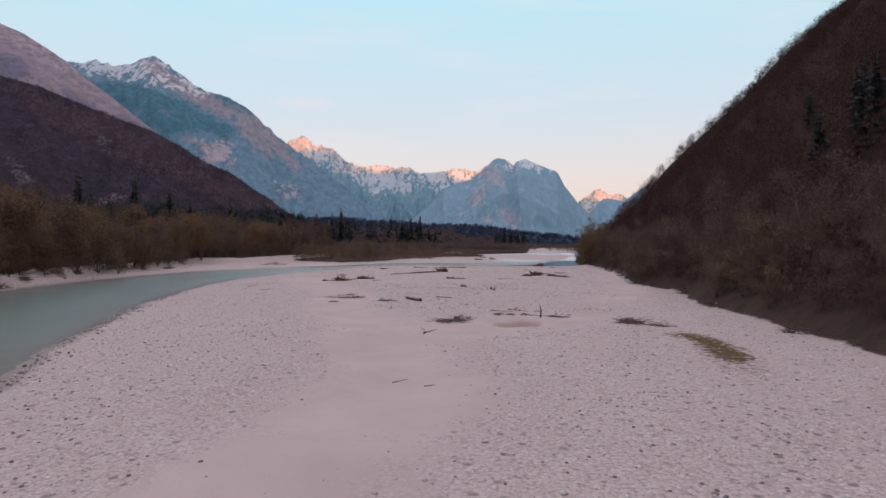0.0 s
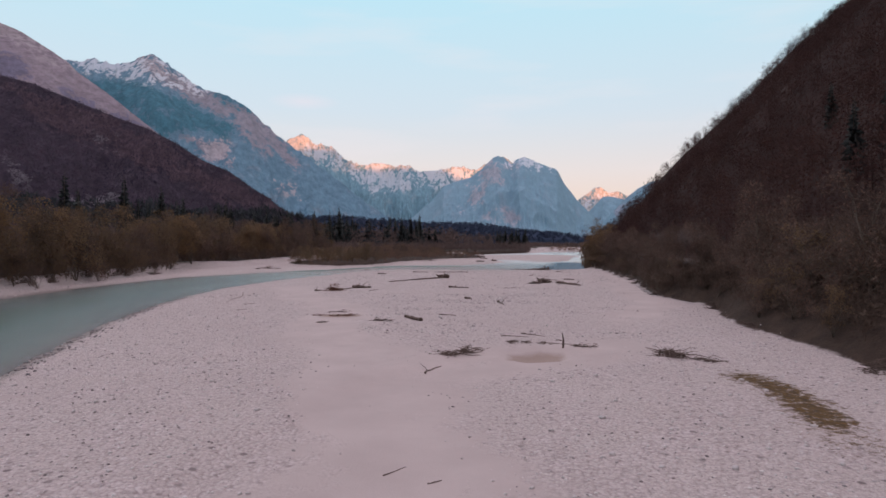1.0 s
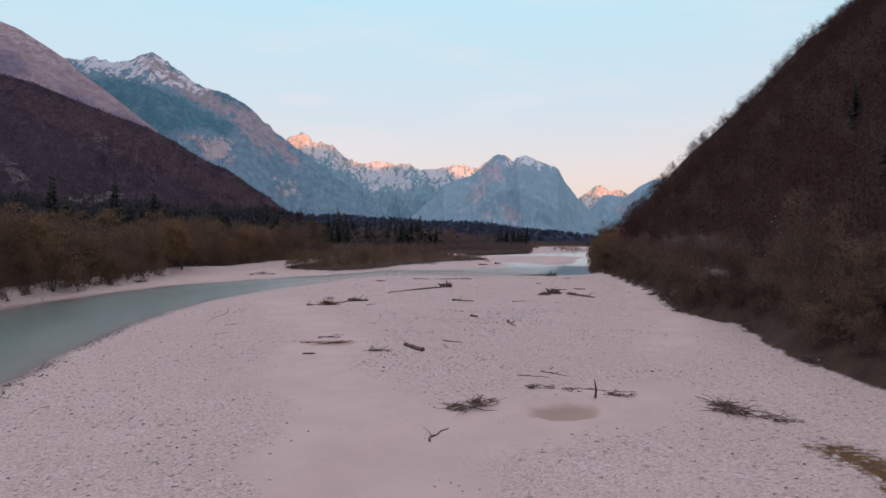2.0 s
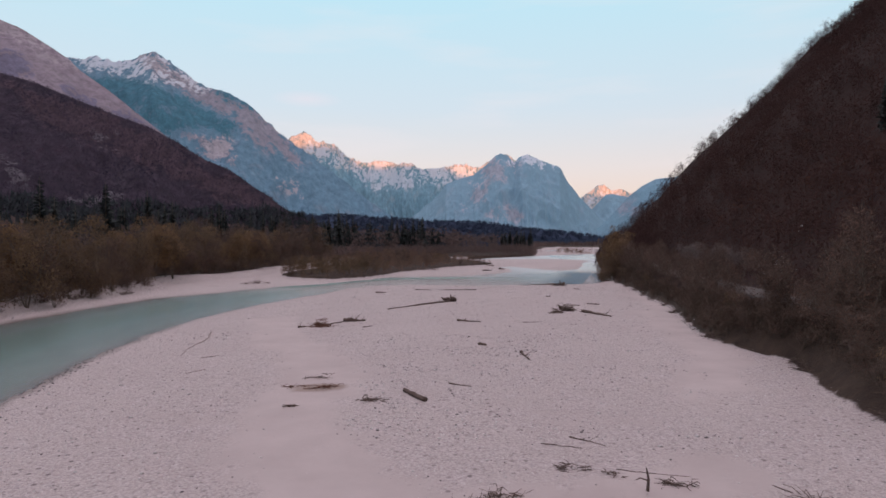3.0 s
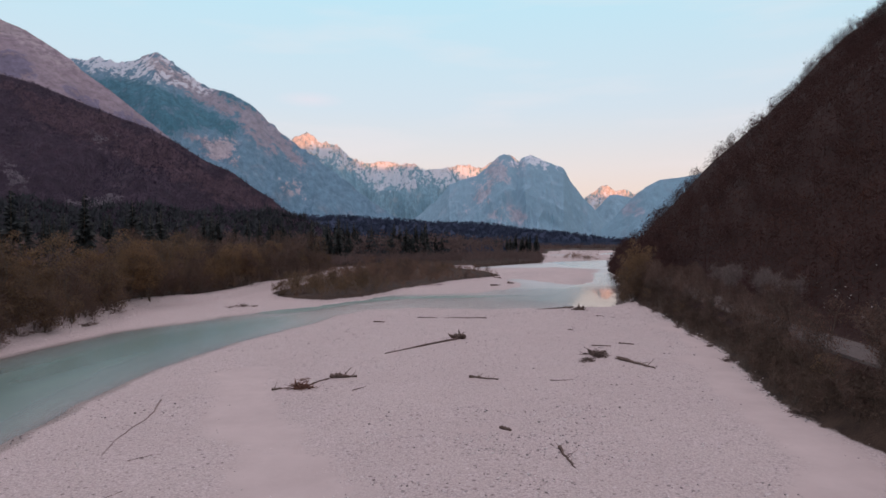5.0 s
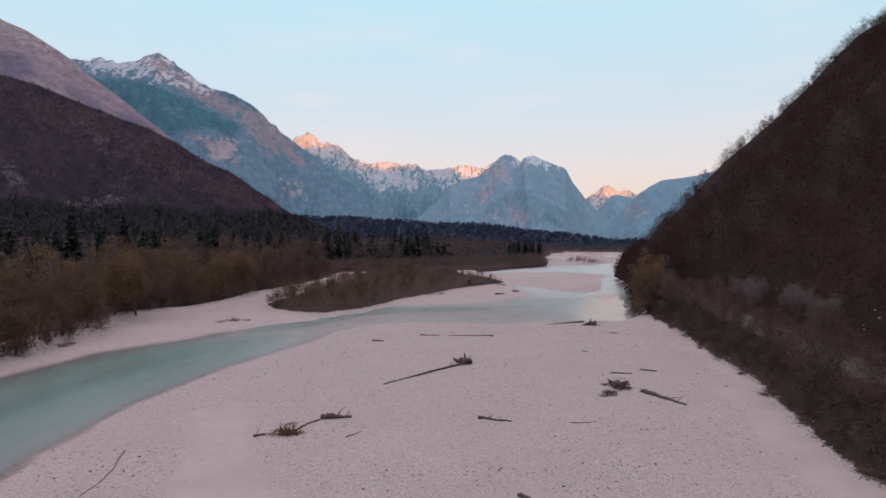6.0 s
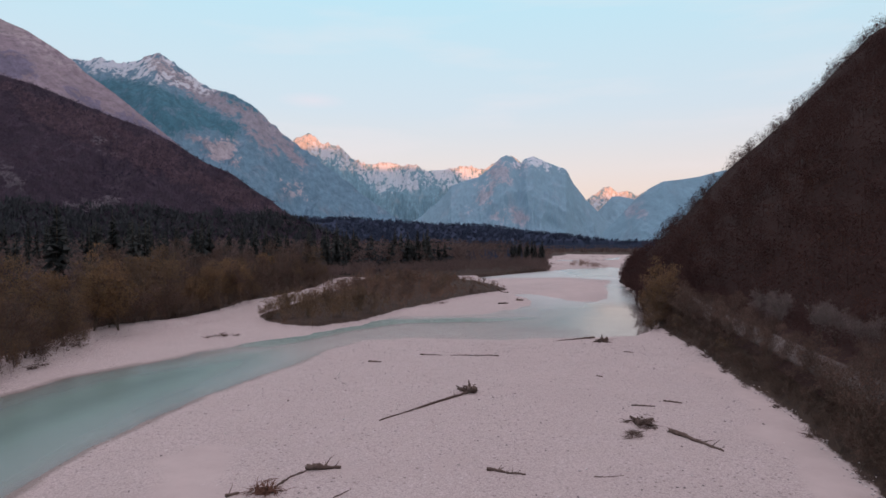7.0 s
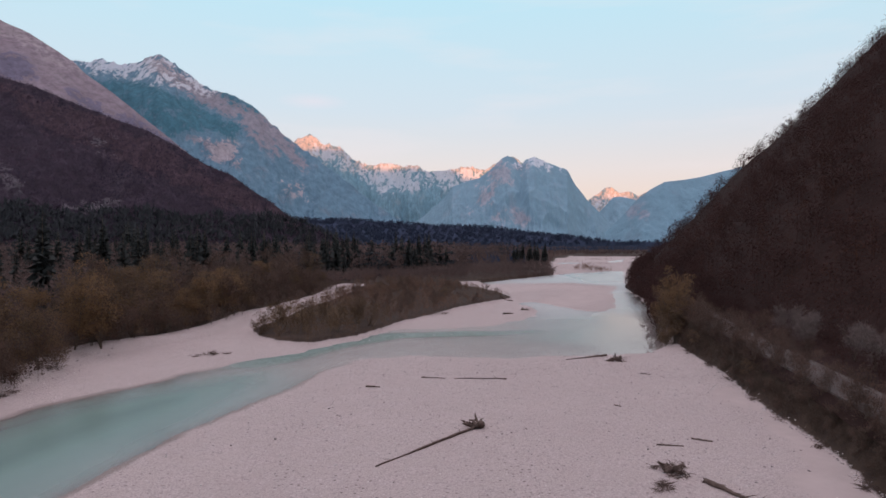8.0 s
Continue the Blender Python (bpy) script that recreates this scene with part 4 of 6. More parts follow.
PALE = varied_material("pale_grey_twigs", [(0.3, (0.15, 0.120, 0.112)), (0.7, (0.26, 0.210, 0.198))], 0.5, island=0.25)
PALE_SHRUBS = [Kind("shrub", bare_tree(100 + i, 4.4, 5, 0.32, 5, 1300, 0, 0.1, 0.8, 0.3, 4, 0.028, lobes=14, lobe=0.16), LEAF_RUST, PALE, "pale grey bare shrub beside the road", "shrub", "roadside shrubs") for i in range(2)]

# riverside trees on the left bank, in two or three uneven rows
wood_line = [(-39.5, 20), (-40.5, 45), (-40.5, 62), (-42.8, 78), (-43.3, 98), (-42.0, 108), (-43.6, 116), (-46.5, 124), (-45, 131), (-41, 140), (-38, 152), (-38.5, 168), (-36, 182), (-33, 205), (-31, 228)]
wy, wx = np.array([p[1] for p in wood_line]), np.array([p[0] for p in wood_line])
for row, (off, step, size) in enumerate(((1.2, 4.3, 0.86), (7.5, 5.5, 1.05), (14.0, 7.5, 1.1), (22.0, 10.0, 1.12))):
    y = 24.0 + row * 1.7
    while y < 228:
        x = float(np.interp(y, wy, wx)) - off - (2.5 if y > 150 else 0.0) + rng.normal() * 1.2
        pick = rng.random()
        kinds = YELLOW_TREES if pick < 0.14 else (OLIVE_TREES if pick < (0.72 if y < 150 else 0.4) else BROWN_TREES)
        kinds[rng.integers(len(kinds))].at(x, y, rng.uniform(0, 6.28), size * rng.uniform(0.58, 1.22))
        if row == 0 and rng.random() < 0.85:
            sk = OLIVE_SHRUBS if rng.random() < 0.5 else RUST_SHRUBS
            sk[rng.integers(3)].at(x + rng.uniform(-0.3, 1.4), y + rng.uniform(1, 3.5), rng.uniform(0, 6.28), rng.uniform(0.55, 0.95))
        y += step * rng.uniform(0.75, 1.3)
y = 26.0
while y < 150:
    sk = OLIVE_SHRUBS if rng.random() < 0.55 else RUST_SHRUBS
    sk[rng.integers(3)].at(float(np.interp(y, wy, wx)) + rng.uniform(-1.8, 0.5), y, rng.uniform(0, 6.28), rng.uniform(0.55, 0.95))
    y += rng.uniform(2.2, 4.0)
# shrubs on the bushy island
for i in range(95):
    x, y = rng.uniform(-31, 14), 141 + 99 * rng.random() ** 1.2
    if float(inside_distance(np.array([x]), np.array([y]), ISLAND)[0]) < -0.3:
        continue
    front = y < 158 and x < -14
    sk = OLIVE_SHRUBS if (front or rng.random() < 0.15) else RUST_SHRUBS
    sk[rng.integers(3)].at(x, y, rng.uniform(0, 6.28), rng.uniform(0.75, 1.0) if front else (rng.uniform(0.5, 0.75) if x < -13 else (rng.uniform(0.5, 0.75) if x < 0 else rng.uniform(0.28, 0.5)) * (1.3 if y > 225 else 1.0)))
# shrubs along the right bank, below the road
y = 27.0
while y < 152:
    bx = float(bank_x(y))
    for off, size in ((0.5, 0.42), (1.7, 0.66), (3.4, 0.9), (5.6, 1.0)):
        if y > 66 and off > 3:
            continue
        x = bx + (off + (0.8 if y < 66 else 0.0) if y < 86 else off * 0.62) + rng.normal() * 0.4
        pick = rng.random()
        sk = OLIVE_SHRUBS if pick < 0.12 else RUST_SHRUBS
        sk[rng.integers(3)].at(x, y + rng.normal() * 0.7, rng.uniform(0, 6.28), size * rng.uniform(0.75, 1.25) * (0.55 if 86 < y < 140 else 1.0))
    y += (2.1 if y < 70 else 2.7) * rng.uniform(0.8, 1.2)
for x, y, s in ((-44.5, 127.5, 0.95), (-47.5, 131.5, 1.05), (-43.6, 73, 1.0), (-42.2, 64, 0.95), (-41, 151, 0.85), (-40.5, 160, 0.8), (-46, 90, 1.0), (36.2, 147.5, 0.9), (37.0, 150.5, 1.1), (39.6, 157, 0.9), (35.6, 145, 0.5), (33.6, 143.6, 0.75), (34.6, 146, 0.85)):
    YELLOW_TREES[0 if x > 0 else rng.integers(2)].at(x, y, rng.uniform(0, 6), s)
for x, y, s in ((24.2, 71, 0.5), (23.6, 64, 0.5), (24, 55, 0.7), (23.5, 43, 0.75), (22.5, 35, 0.7), (28.9, 99, 0.42), (31.2, 112, 0.4), (33.2, 121, 0.5), (34.4, 131, 0.55), (28.2, 92, 0.42), (30.6, 105, 0.42), (31.6, 117, 0.5), (33.8, 126, 0.42), (35, 137, 0.55), (36, 142, 0.6), (26.6, 86, 0.4), (28.8, 96, 0.36), (27.6, 89, 0.44), (29.9, 101.5, 0.5), (31.0, 108, 0.46), (32.2, 114, 0.52), (32.9, 118.5, 0.46), (34.2, 128.5, 0.5), (34.9, 133.5, 0.5), (27.2, 83, 0.46), (25.6, 78, 0.5)):
    BROWN_TREES[rng.integers(3)].at(x, y, rng.uniform(0, 6), s)
for x, y, s in ((31.4, 138.4, 0.85), (32.4, 140.6, 1.0), (30.6, 136.6, 0.6), (33.4, 142.4, 1.1), (34.8, 145.6, 1.1), (36.4, 149, 1.1)):
    OLIVE_SHRUBS[rng.integers(3)].at(x, y, rng.uniform(0, 6), s)
# pale shrubs at the foot of the slope beside the road
for y in (98, 103, 107.5, 116, 119.5, 124):
    PALE_SHRUBS[rng.integers(2)].at(float(np.interp(y, [95, 109, 127, 152], [34.6, 37.2, 40, 45])) + rng.uniform(-0.4, 2.2), y, rng.uniform(0, 6), rng.uniform(0.85, 1.2))

# conifers that stand out on the valley floor
CONIFERS = [conifer(200 + i, 18.0) for i in range(3)]
SPRUCES = []
for wood, needles in CONIFERS:
    SPRUCES.append(Kind("spruce", (wood, needles, None), NEEDLE, NEEDLE, "dark green spruce among bare woods", "tree", "valley spruces"))
for x, y, s in ((-66, 352, 1.12), (-60, 368, 0.9), (-72, 330, 0.95), (-88, 300, 0.95), (-98, 286, 0.85), (-110, 300, 1.0), (-55, 330, 0.8), (-40, 310, 0.72), (-46, 290, 0.7),
                (-58, 262, 0.7), (-52, 246, 0.6), (-64, 240, 0.65), (-74, 255, 0.7), (-36, 268, 0.6), (-120, 260, 0.8), (-128, 240, 0.85), (-105, 235, 0.75), (-90, 225, 0.7),
                (-140, 210, 0.85), (-118, 200, 0.75), (-98, 190, 0.65), (-80, 205, 0.6), (-132, 180, 0.8), (-112, 165, 0.7), (-70, 180, 0.5), (-95, 150, 0.6), (-120, 140, 0.7)):
    SPRUCES[rng.integers(3)].at(x, y, rng.uniform(0, 6), s)
for i in range(17):
    SPRUCES[rng.integers(3)].at(40 + 1.25 * i + rng.normal() * 0.7, 424 + rng.uniform(-8, 8), rng.uniform(0, 6), rng.uniform(0.5, 0.78))
for i in range(220):
    y = rng.uniform(125, 350)
    x = float(np.interp(y, [120, 180, 230, 260, 340], [-78, -68, -56, -40, 2])) - 130 * rng.random() ** 1.2
    if fractal(np.array([x * 0.03]), np.array([y * 0.03]), 2, 66)[0] < -0.28:
        continue
    SPRUCES[rng.integers(3)].at(x, y, rng.uniform(0, 6), rng.uniform(0.62, 1.08) * (1.12 if x < -120 else 1.0))
# spruces on the steep slope
for x, y, s in ((40, 69.5, 0.44), (41.5, 65, 0.5), (43.5, 66, 0.46), (47, 74, 0.45), (72, 92, 0.5), (60, 105, 0.4)):
    SPRUCES[rng.integers(3)].at(x, y, rng.uniform(0, 6), s)


# ---- woods too dense to count ----
def woods(name, mat, label, kinds, places, scales, which=None, squash=None, seed=1):
    r = np.random.default_rng(seed)
    n = len(places)
    which = r.integers(0, len(kinds), n) if which is None else which
    v, f = scattered(kinds, which, places, r.uniform(0, 6.28, n), scales, squash)
    ob = put(name, mesh_data(name, v, f), mat)
    return tagged(ob, label, "woods", kind="stuff")


def fuzzy_crown(seed, height, twigs, width, clump=(0.18, 0.34)):
    """A bare crown seen from afar: a round mesh of twigs on a thin stem."""
    q = np.random.default_rng(seed)
    d = q.normal(size=(twigs, 3))
    d /= np.linalg.norm(d, axis=1, keepdims=True)
    core = d * q.uniform(0.2, 1.0, (twigs, 1)) ** 0.6 * np.array([0.27, 0.27, 0.30]) * height
    base = core + np.array([0, 0, 0.52 * height])
    way = d * 0.8 + q.normal(size=(twigs, 3)) * 0.6 + np.array([0, 0, 0.25])
    way /= np.linalg.norm(way, axis=1, keepdims=True)
    tw = shards(base, way, q.uniform(0.10, 0.22, twigs) * height, np.full(twigs, width), q)
    m = twigs // 3 if clump[1] < 0.4 else int(0.8 * twigs)
    tw = joined([tw, leaves(base[:m] + q.normal(size=(m, 3)) * 0.5, q.uniform(*clump, m), q)])
    stem = tube([(0, 0, -0.5), (0.1, 0, height * 0.35), (0, 0.1, height * 0.7)], [0.06, 0.05, 0.03], 3)
    return joined([stem, tw])


SCRUB_TWIG = varied_material("dark_scrub_twigs", [(0.3, (0.068, 0.048, 0.038)), (0.7, (0.14, 0.10, 0.078))], 0.4, island=0.2)
LEAF_RED = varied_material("red_brown_willow_twigs", [(0.3, (0.130, 0.084, 0.064)), (0.7, (0.280, 0.175, 0.128))], 0.15, island=0.12, thin=0.35)
FAR_TWIG = varied_material("far_bare_twigs", [(0.3, (0.112, 0.081, 0.076)), (0.7, (0.200, 0.143, 0.130))], 0.05, island=0.08, thin=0.35)
FAR_NEEDLE = varied_material("far_spruce_needles", [(0.3, (0.046, 0.048, 0.054)), (0.7, (0.082, 0.085, 0.092))], 0.1, island=0.1)
r = np.random.default_rng(3)
hill_kinds = [fuzzy_crown(300 + i, 7.8, 44, 0.085) for i in range(8)]
full_kinds = [fuzzy_crown(310 + i, 7.8, 36, 0.075, (0.22, 0.42)) for i in range(8)]
n = 6400
yy = np.where(r.random(n) < 0.7, r.uniform(40, 220, n), 210 + 420 * r.random(n) ** 1.6)
dd = np.where(r.random(n) < 0.88, r.uniform(0.5, 92, n), r.uniform(70, 100, n))
xx = np.interp(yy, FOOT_Y, FOOT_X) + dd
crest = r.random(n) < 0.22
xx = np.where(crest, np.interp(yy, FOOT_Y, FOOT_X) + r.uniform(60, 82, n), xx)
zz = slope_z(xx, yy) - 0.3
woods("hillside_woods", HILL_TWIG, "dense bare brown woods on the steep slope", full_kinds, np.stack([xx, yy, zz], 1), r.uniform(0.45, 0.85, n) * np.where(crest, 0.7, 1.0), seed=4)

# young beeches that keep their rust-red leaves, low on the slope
n = 260
yy = r.uniform(20, 230, n)
xx = np.interp(yy, FOOT_Y, FOOT_X) + r.uniform(0.5, 1, n) ** 2 * r.uniform(1, 70, n)
BEECH = varied_material("rust_red_beech_leaves", [(0.3, (0.060, 0.027, 0.018)), (0.7, (0.13, 0.058, 0.036))], 0.2, island=0.2)
woods("young_beeches", BEECH, "young rust-leaved beeches on the slope", hill_kinds, np.stack([xx, yy, slope_z(xx, yy) - 0.3], 1), r.uniform(0.25, 0.6, n), seed=5)

# mixed woods on the valley floor beyond the river
far_brown = [fuzzy_crown(330 + i, 9.0, 30, 0.12, (0.32, 0.66)) for i in range(6)]
far_spruce = [conifer(350 + i, 17.0, 0.3)[1] for i in range(4)]


def flat_places(n, seed, y0, y1, power=1.3):
    """Random places among the woods beyond the river."""
    q = np.random.default_rng(seed)
    y = y0 + (y1 - y0) * q.random(n) ** power
    right = np.interp(y, [100, 200, 250, 320, 430, 560, 900], [-62, -58, -24, 46, 62, 92, 200])
    x = right - q.random(n) ** 1.2 * (0.75 * y + 60)
    keep = (inside_distance(x, y, WOOD_EDGE) > 1) & (inside_distance(x, y, ISLAND) < -2)
    x, y = x[keep], y[keep]
    return np.stack([x, y, ground_z(x, y) - 0.2], 1)


p = flat_places(3600, 21, 100, 760)
near_water = inside_distance(p[:, 0], p[:, 1], WOOD_EDGE) < 45
big = np.random.default_rng(22).uniform(0.8, 1.25, len(p)) * np.where(near_water & (p[:, 1] > 230), 0.6, np.interp(p[:, 1], [180, 320], [1.0, 1.45]))
woods("bare_valley_woods", FAR_TWIG, "brown bare woods on the valley floor", far_brown, p, big, seed=23)
p = flat_places(6000, 27, 205, 480, 1.25)
p = p[inside_distance(p[:, 0], p[:, 1], WOOD_EDGE) < 75]
edge = inside_distance(p[:, 0], p[:, 1], WOOD_EDGE)
tall = np.where((edge < 40) & (p[:, 1] < 330), 1.4, 1.0)
woods("valley_shrubs", FAR_TWIG, "rust-brown shrubs on the valley floor", far_brown, p, np.random.default_rng(28).uniform(0.28, 0.46, len(p)) * tall, seed=29)
p = flat_places(1500, 31, 250, 800)
p = p[(fractal(p[:, 0] * 0.012, p[:, 1] * 0.012, 2, 40) > -0.12) & (inside_distance(p[:, 0], p[:, 1], WOOD_EDGE) > 42)]
woods("spruce_woods", FAR_NEEDLE, "dark spruce woods on the valley floor", far_spruce, p, np.random.default_rng(32).uniform(0.55, 1.0, len(p)), seed=33)

# undergrowth below the riverside trees
q = np.random.default_rng(34)
uy = 20 + 210 * q.random(520)
ux = np.interp(uy, wy, wx) - 1.0 - 20 * q.random(520) ** 1.5
woods("undergrowth", TWIG, "brown undergrowth below the riverside trees", far_brown, np.stack([ux, uy, ground_z(ux, uy) - 0.2], 1), q.uniform(0.25, 0.5, 520), seed=37)

uy = 18 + 210 * q.random(330)
ux = np.interp(uy, wy, wx) + 0.3 - 3.0 * q.random(330)
woods("bank_undergrowth", WARM_TWIG, "brown brush hanging over the eroded bank", far_brown, np.stack([ux, uy, ground_z(ux, uy) - 0.2], 1), q.uniform(0.16, 0.36, 330), seed=39)

ux, uy = q.uniform(-31.5, 17, 2100), q.uniform(135, 256, 2100)
inn = inside_distance(ux, uy, ISLAND) > -0.2
ux, uy = ux[inn], uy[inn]
high = (0.22 + 0.4 * q.random(len(ux)) ** 1.6) * np.where(ux > -13, np.where(ux > 2, 0.45, 0.7), 0.9) * np.where(uy > 228, 1.35, 1.0)
front = (ux < -11 + 2 * fractal(ux * 0.2, uy * 0.2, 2, 97)) & (uy < 168)
for name, mat, label, part_of in (("island_brush", LEAF_RED, "dense rust-brown brush on the island", ~front), ("island_willows", LEAF_OLIVE, "dense olive willow brush at the island's head", front)):
    woods(name, mat, label, full_kinds, np.stack([ux, uy, ground_z(ux, uy) - 0.2], 1)[part_of], high[part_of], seed=45)

# low scrub on the far gravel bars
q2 = np.random.default_rng(46)
bars = [(72, 371, 9, 5, 0.5), (78, 366, 5, 3, 0.36), (104, 470, 14, 3, 0.22), (88, 520, 16, 4, 0.2), (122, 560, 16, 4, 0.25), (150, 640, 26, 5, 0.3), (106, 640, 30, 8, 0.42)]
sp = np.concatenate([np.stack([bx0 + q2.normal(size=22) * wx0 * 0.5, by0 + q2.normal(size=22) * wy0 * 0.5, np.full(22, sc)], 1) for bx0, by0, wx0, wy0, sc in bars])
woods("bar_scrub", LEAF_RED, "low brown scrub on the far gravel bars", far_brown, np.stack([sp[:, 0], sp[:, 1], ground_z(sp[:, 0], sp[:, 1]) - 0.2], 1), sp[:, 2] * q2.uniform(0.7, 1.2, len(sp)), seed=47)
# brushwood on the far reach of the right bank
q = np.random.default_rng(35)
by = np.concatenate([150 + 300 * q.random(420) ** 1.4, 150 + 190 * q.random(380)])
bx = bank_x(by) - 2.7 * smoothstep(300, 200, by) + np.concatenate([q.random(420) * (4 + 0.05 * (by[:420] - 150)) * 2, q.random(380) * 6 - 0.4])
woods("bank_brush", HILL_TWIG, "dense brown brush along the far bank", far_brown, np.stack([bx, by, ground_or_slope(bx, by) - 0.2], 1), q.uniform(0.3, 0.75, 800), seed=36)
# low brush that covers the bank between the gravel and the road
by = 26 + 126 * q.random(1800) ** 0.8
wide = np.where(by > 60, np.interp(by, [84, 95, 109, 127, 152], [1.5, 1.3, 1.8, 2.2, 2.8]), 6.0)
bx = bank_x(by) + np.where(by < 66, 0.8, 0.25) + q.random(1800) * (wide + 0.5)
woods("bank_scrub", SCRUB_TWIG, "low brown scrub covering the road bank", full_kinds, np.stack([bx, by, ground_or_slope(bx, by) - 0.25], 1), q.uniform(0.17, 0.33, 1800) * (0.66 + 0.3 * smoothstep(92, 78, by)), seed=40)
# low brush at the foot of the slope
by = 12 + 170 * q.random(420)
bx = np.interp(by, FOOT_Y, FOOT_X) + q.normal(size=420) * 1.4 + 0.8
verge = np.interp(by, [40, 60, 80, 95, 109, 127, 152], [28, 29, 30.6, 33.6, 36.2, 39, 44.8])
bx = np.where(by > 60, verge + (np.interp(by, FOOT_Y, FOOT_X) + 1.5 - verge) * q.random(420), bx)
woods("foot_brush", HILL_TWIG, "low brown brush at the foot of the slope", hill_kinds, np.stack([bx, by, ground_or_slope(bx, by) - 0.2], 1), q.uniform(0.25, 0.5, 420), seed=38)


def on_ridge(name, n, seed, low=0.0, high=1.0):
    """Random places on a mountain's mesh, as (x, y, z)."""
    me = bpy.data.objects[name].data
    co = np.empty(len(me.vertices) * 3)
    me.vertices.foreach_get("co", co)
    co = co.reshape(-1, 3)
    q = np.random.default_rng(seed)
    idx = np.array([pl.vertices[:] for pl in me.polygons])
    c = co[idx]
    area = np.linalg.norm(np.cross(c[:, 1] - c[:, 0], c[:, 3] - c[:, 0]), axis=1)
    k = q.choice(len(idx), n, p=area / area.sum())
    a, b = q.random(n)[:, None], q.random(n)[:, None]
    pt = (c[k, 0] * (1 - a) + c[k, 1] * a) * (1 - b) + (c[k, 3] * (1 - a) + c[k, 2] * a) * b
    return pt


def tuft(seed, height, n, width):
    q = np.random.default_rng(seed)
    base = np.stack([q.normal(size=n) * height * 0.2, q.normal(size=n) * height * 0.2, q.uniform(0.0, 0.4, n) * height], 1)
    way = q.normal(size=(n, 3)) * 0.4 + np.array([0, 0, 1.0])
    way /= np.linalg.norm(way, axis=1, keepdims=True)
    return shards(base, way, height * q.uniform(0.4, 0.7, n), np.full(n, width), q)


tufts = [tuft(400 + i, 5.0, 6, 0.6) for i in range(5)]
p = on_ridge("wooded_hill", 21000, 41)
p = p[p[:, 2] > 4]
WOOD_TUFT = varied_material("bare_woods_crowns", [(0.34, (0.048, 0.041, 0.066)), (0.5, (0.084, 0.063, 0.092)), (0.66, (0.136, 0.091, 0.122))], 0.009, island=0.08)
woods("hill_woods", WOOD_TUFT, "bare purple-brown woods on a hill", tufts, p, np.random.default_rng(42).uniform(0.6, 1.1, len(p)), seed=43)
p = on_ridge("wooded_hill", 9000, 54)
lift = (p[:, 2] - EYE[2]) / (p[:, 1] - EYE[1])
bear = p[:, 0] / p[:, 1]
low = 0.030 + 0.035 * smoothstep(-0.30, -0.62, bear) + 0.03 * fractal(p[:, 0] * 0.012, p[:, 1] * 0.012, 3, 88)
p = p[(p[:, 2] > 3) & (lift < low)]
woods("hill_spruces", FAR_NEEDLE, "dark spruces at the foot of the wooded hill", [tuft(460 + i, 12.0, 12, 1.9) for i in range(5)], p, np.random.default_rng(55).uniform(0.6, 1.15, len(p)), seed=56)
p = on_ridge("wooded_terrace", 4000, 51)
p = p[p[:, 2] > 3]
# spruce colour shifted to blue to hold the haze over far woods
FAR_SPRUCE = varied_material("haze_blue_spruces", [(0.3, (0.060, 0.076, 0.122)), (0.7, (0.074, 0.092, 0.142))], 0.006, island=0.03, thin=0.45)
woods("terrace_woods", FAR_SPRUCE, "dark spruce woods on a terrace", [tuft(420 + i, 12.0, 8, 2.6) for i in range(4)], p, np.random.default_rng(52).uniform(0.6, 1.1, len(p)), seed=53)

# the far flats, up to the foot of the terrace
q = np.random.default_rng(61)
fy = 420 + 1150 * q.random(9000)
fxx = -0.55 * fy + (0.55 * fy + np.where(fy < 700, 95 + 0.28 * (fy - 420), 0.36 * fy)) * q.random(9000)
gravel = (fxx > 0.11 * fy) & (fxx < 0.30 * fy) & (fy < 780)
side = q.random(9000) < 0.12
fxx = np.where(side & (fy > 800), fy * q.uniform(0.2, 0.5, 9000), fxx)
keep = (inside_distance(fxx, fy, RIVER) < -6) & ~gravel
p = np.stack([fxx, fy, np.full(9000, 0.6)], 1)[keep]
dark = fractal(p[:, 0] * 0.006, p[:, 1] * 0.006, 2, 44) > 0.0
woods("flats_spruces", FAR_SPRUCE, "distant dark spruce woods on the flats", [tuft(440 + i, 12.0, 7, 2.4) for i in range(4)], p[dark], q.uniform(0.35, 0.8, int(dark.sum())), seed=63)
woods("flats_woods", FAR_TWIG, "distant bare woods on the flats", [tuft(450 + i, 9.0, 9, 1.6) for i in range(4)], p[~dark], q.uniform(0.4, 0.8, int((~dark).sum())), seed=64)


# ---- the road on the bank ----


def road():
    t = np.linspace(0, len(ROAD) - 1, 90)
    cx = np.interp(t, range(len(ROAD)), [p[0] for p in ROAD])
    cy = np.interp(t, range(len(ROAD)), [p[1] for p in ROAD])
    k = np.hanning(9) / np.hanning(9).sum()
    cx = np.convolve(np.pad(cx, 4, mode="edge"), k, "valid")
    dx, dy = np.gradient(cx), np.gradient(cy)
    n = np.hypot(dx, dy)
    px, py = dy / n, -dx / n
    prof = [(-1.9, -0.25), (-1.8, 0.0), (-0.9, 0.04), (0, 0.06), (0.9, 0.04), (1.8, 0.0), (1.9, -0.25)]
    rows = [np.stack([cx + o * px, cy + o * py, np.full(len(cx), 3.05 + h)], 1) for o, h in prof]
    v = np.stack(rows, 1).reshape(-1, 3)
    return tagged(put("road", mesh_data("road", v, grid_faces(len(cx), len(prof)), False), ASPHALT), "narrow worn asphalt road along the wooded bank", "road", kind="structure")


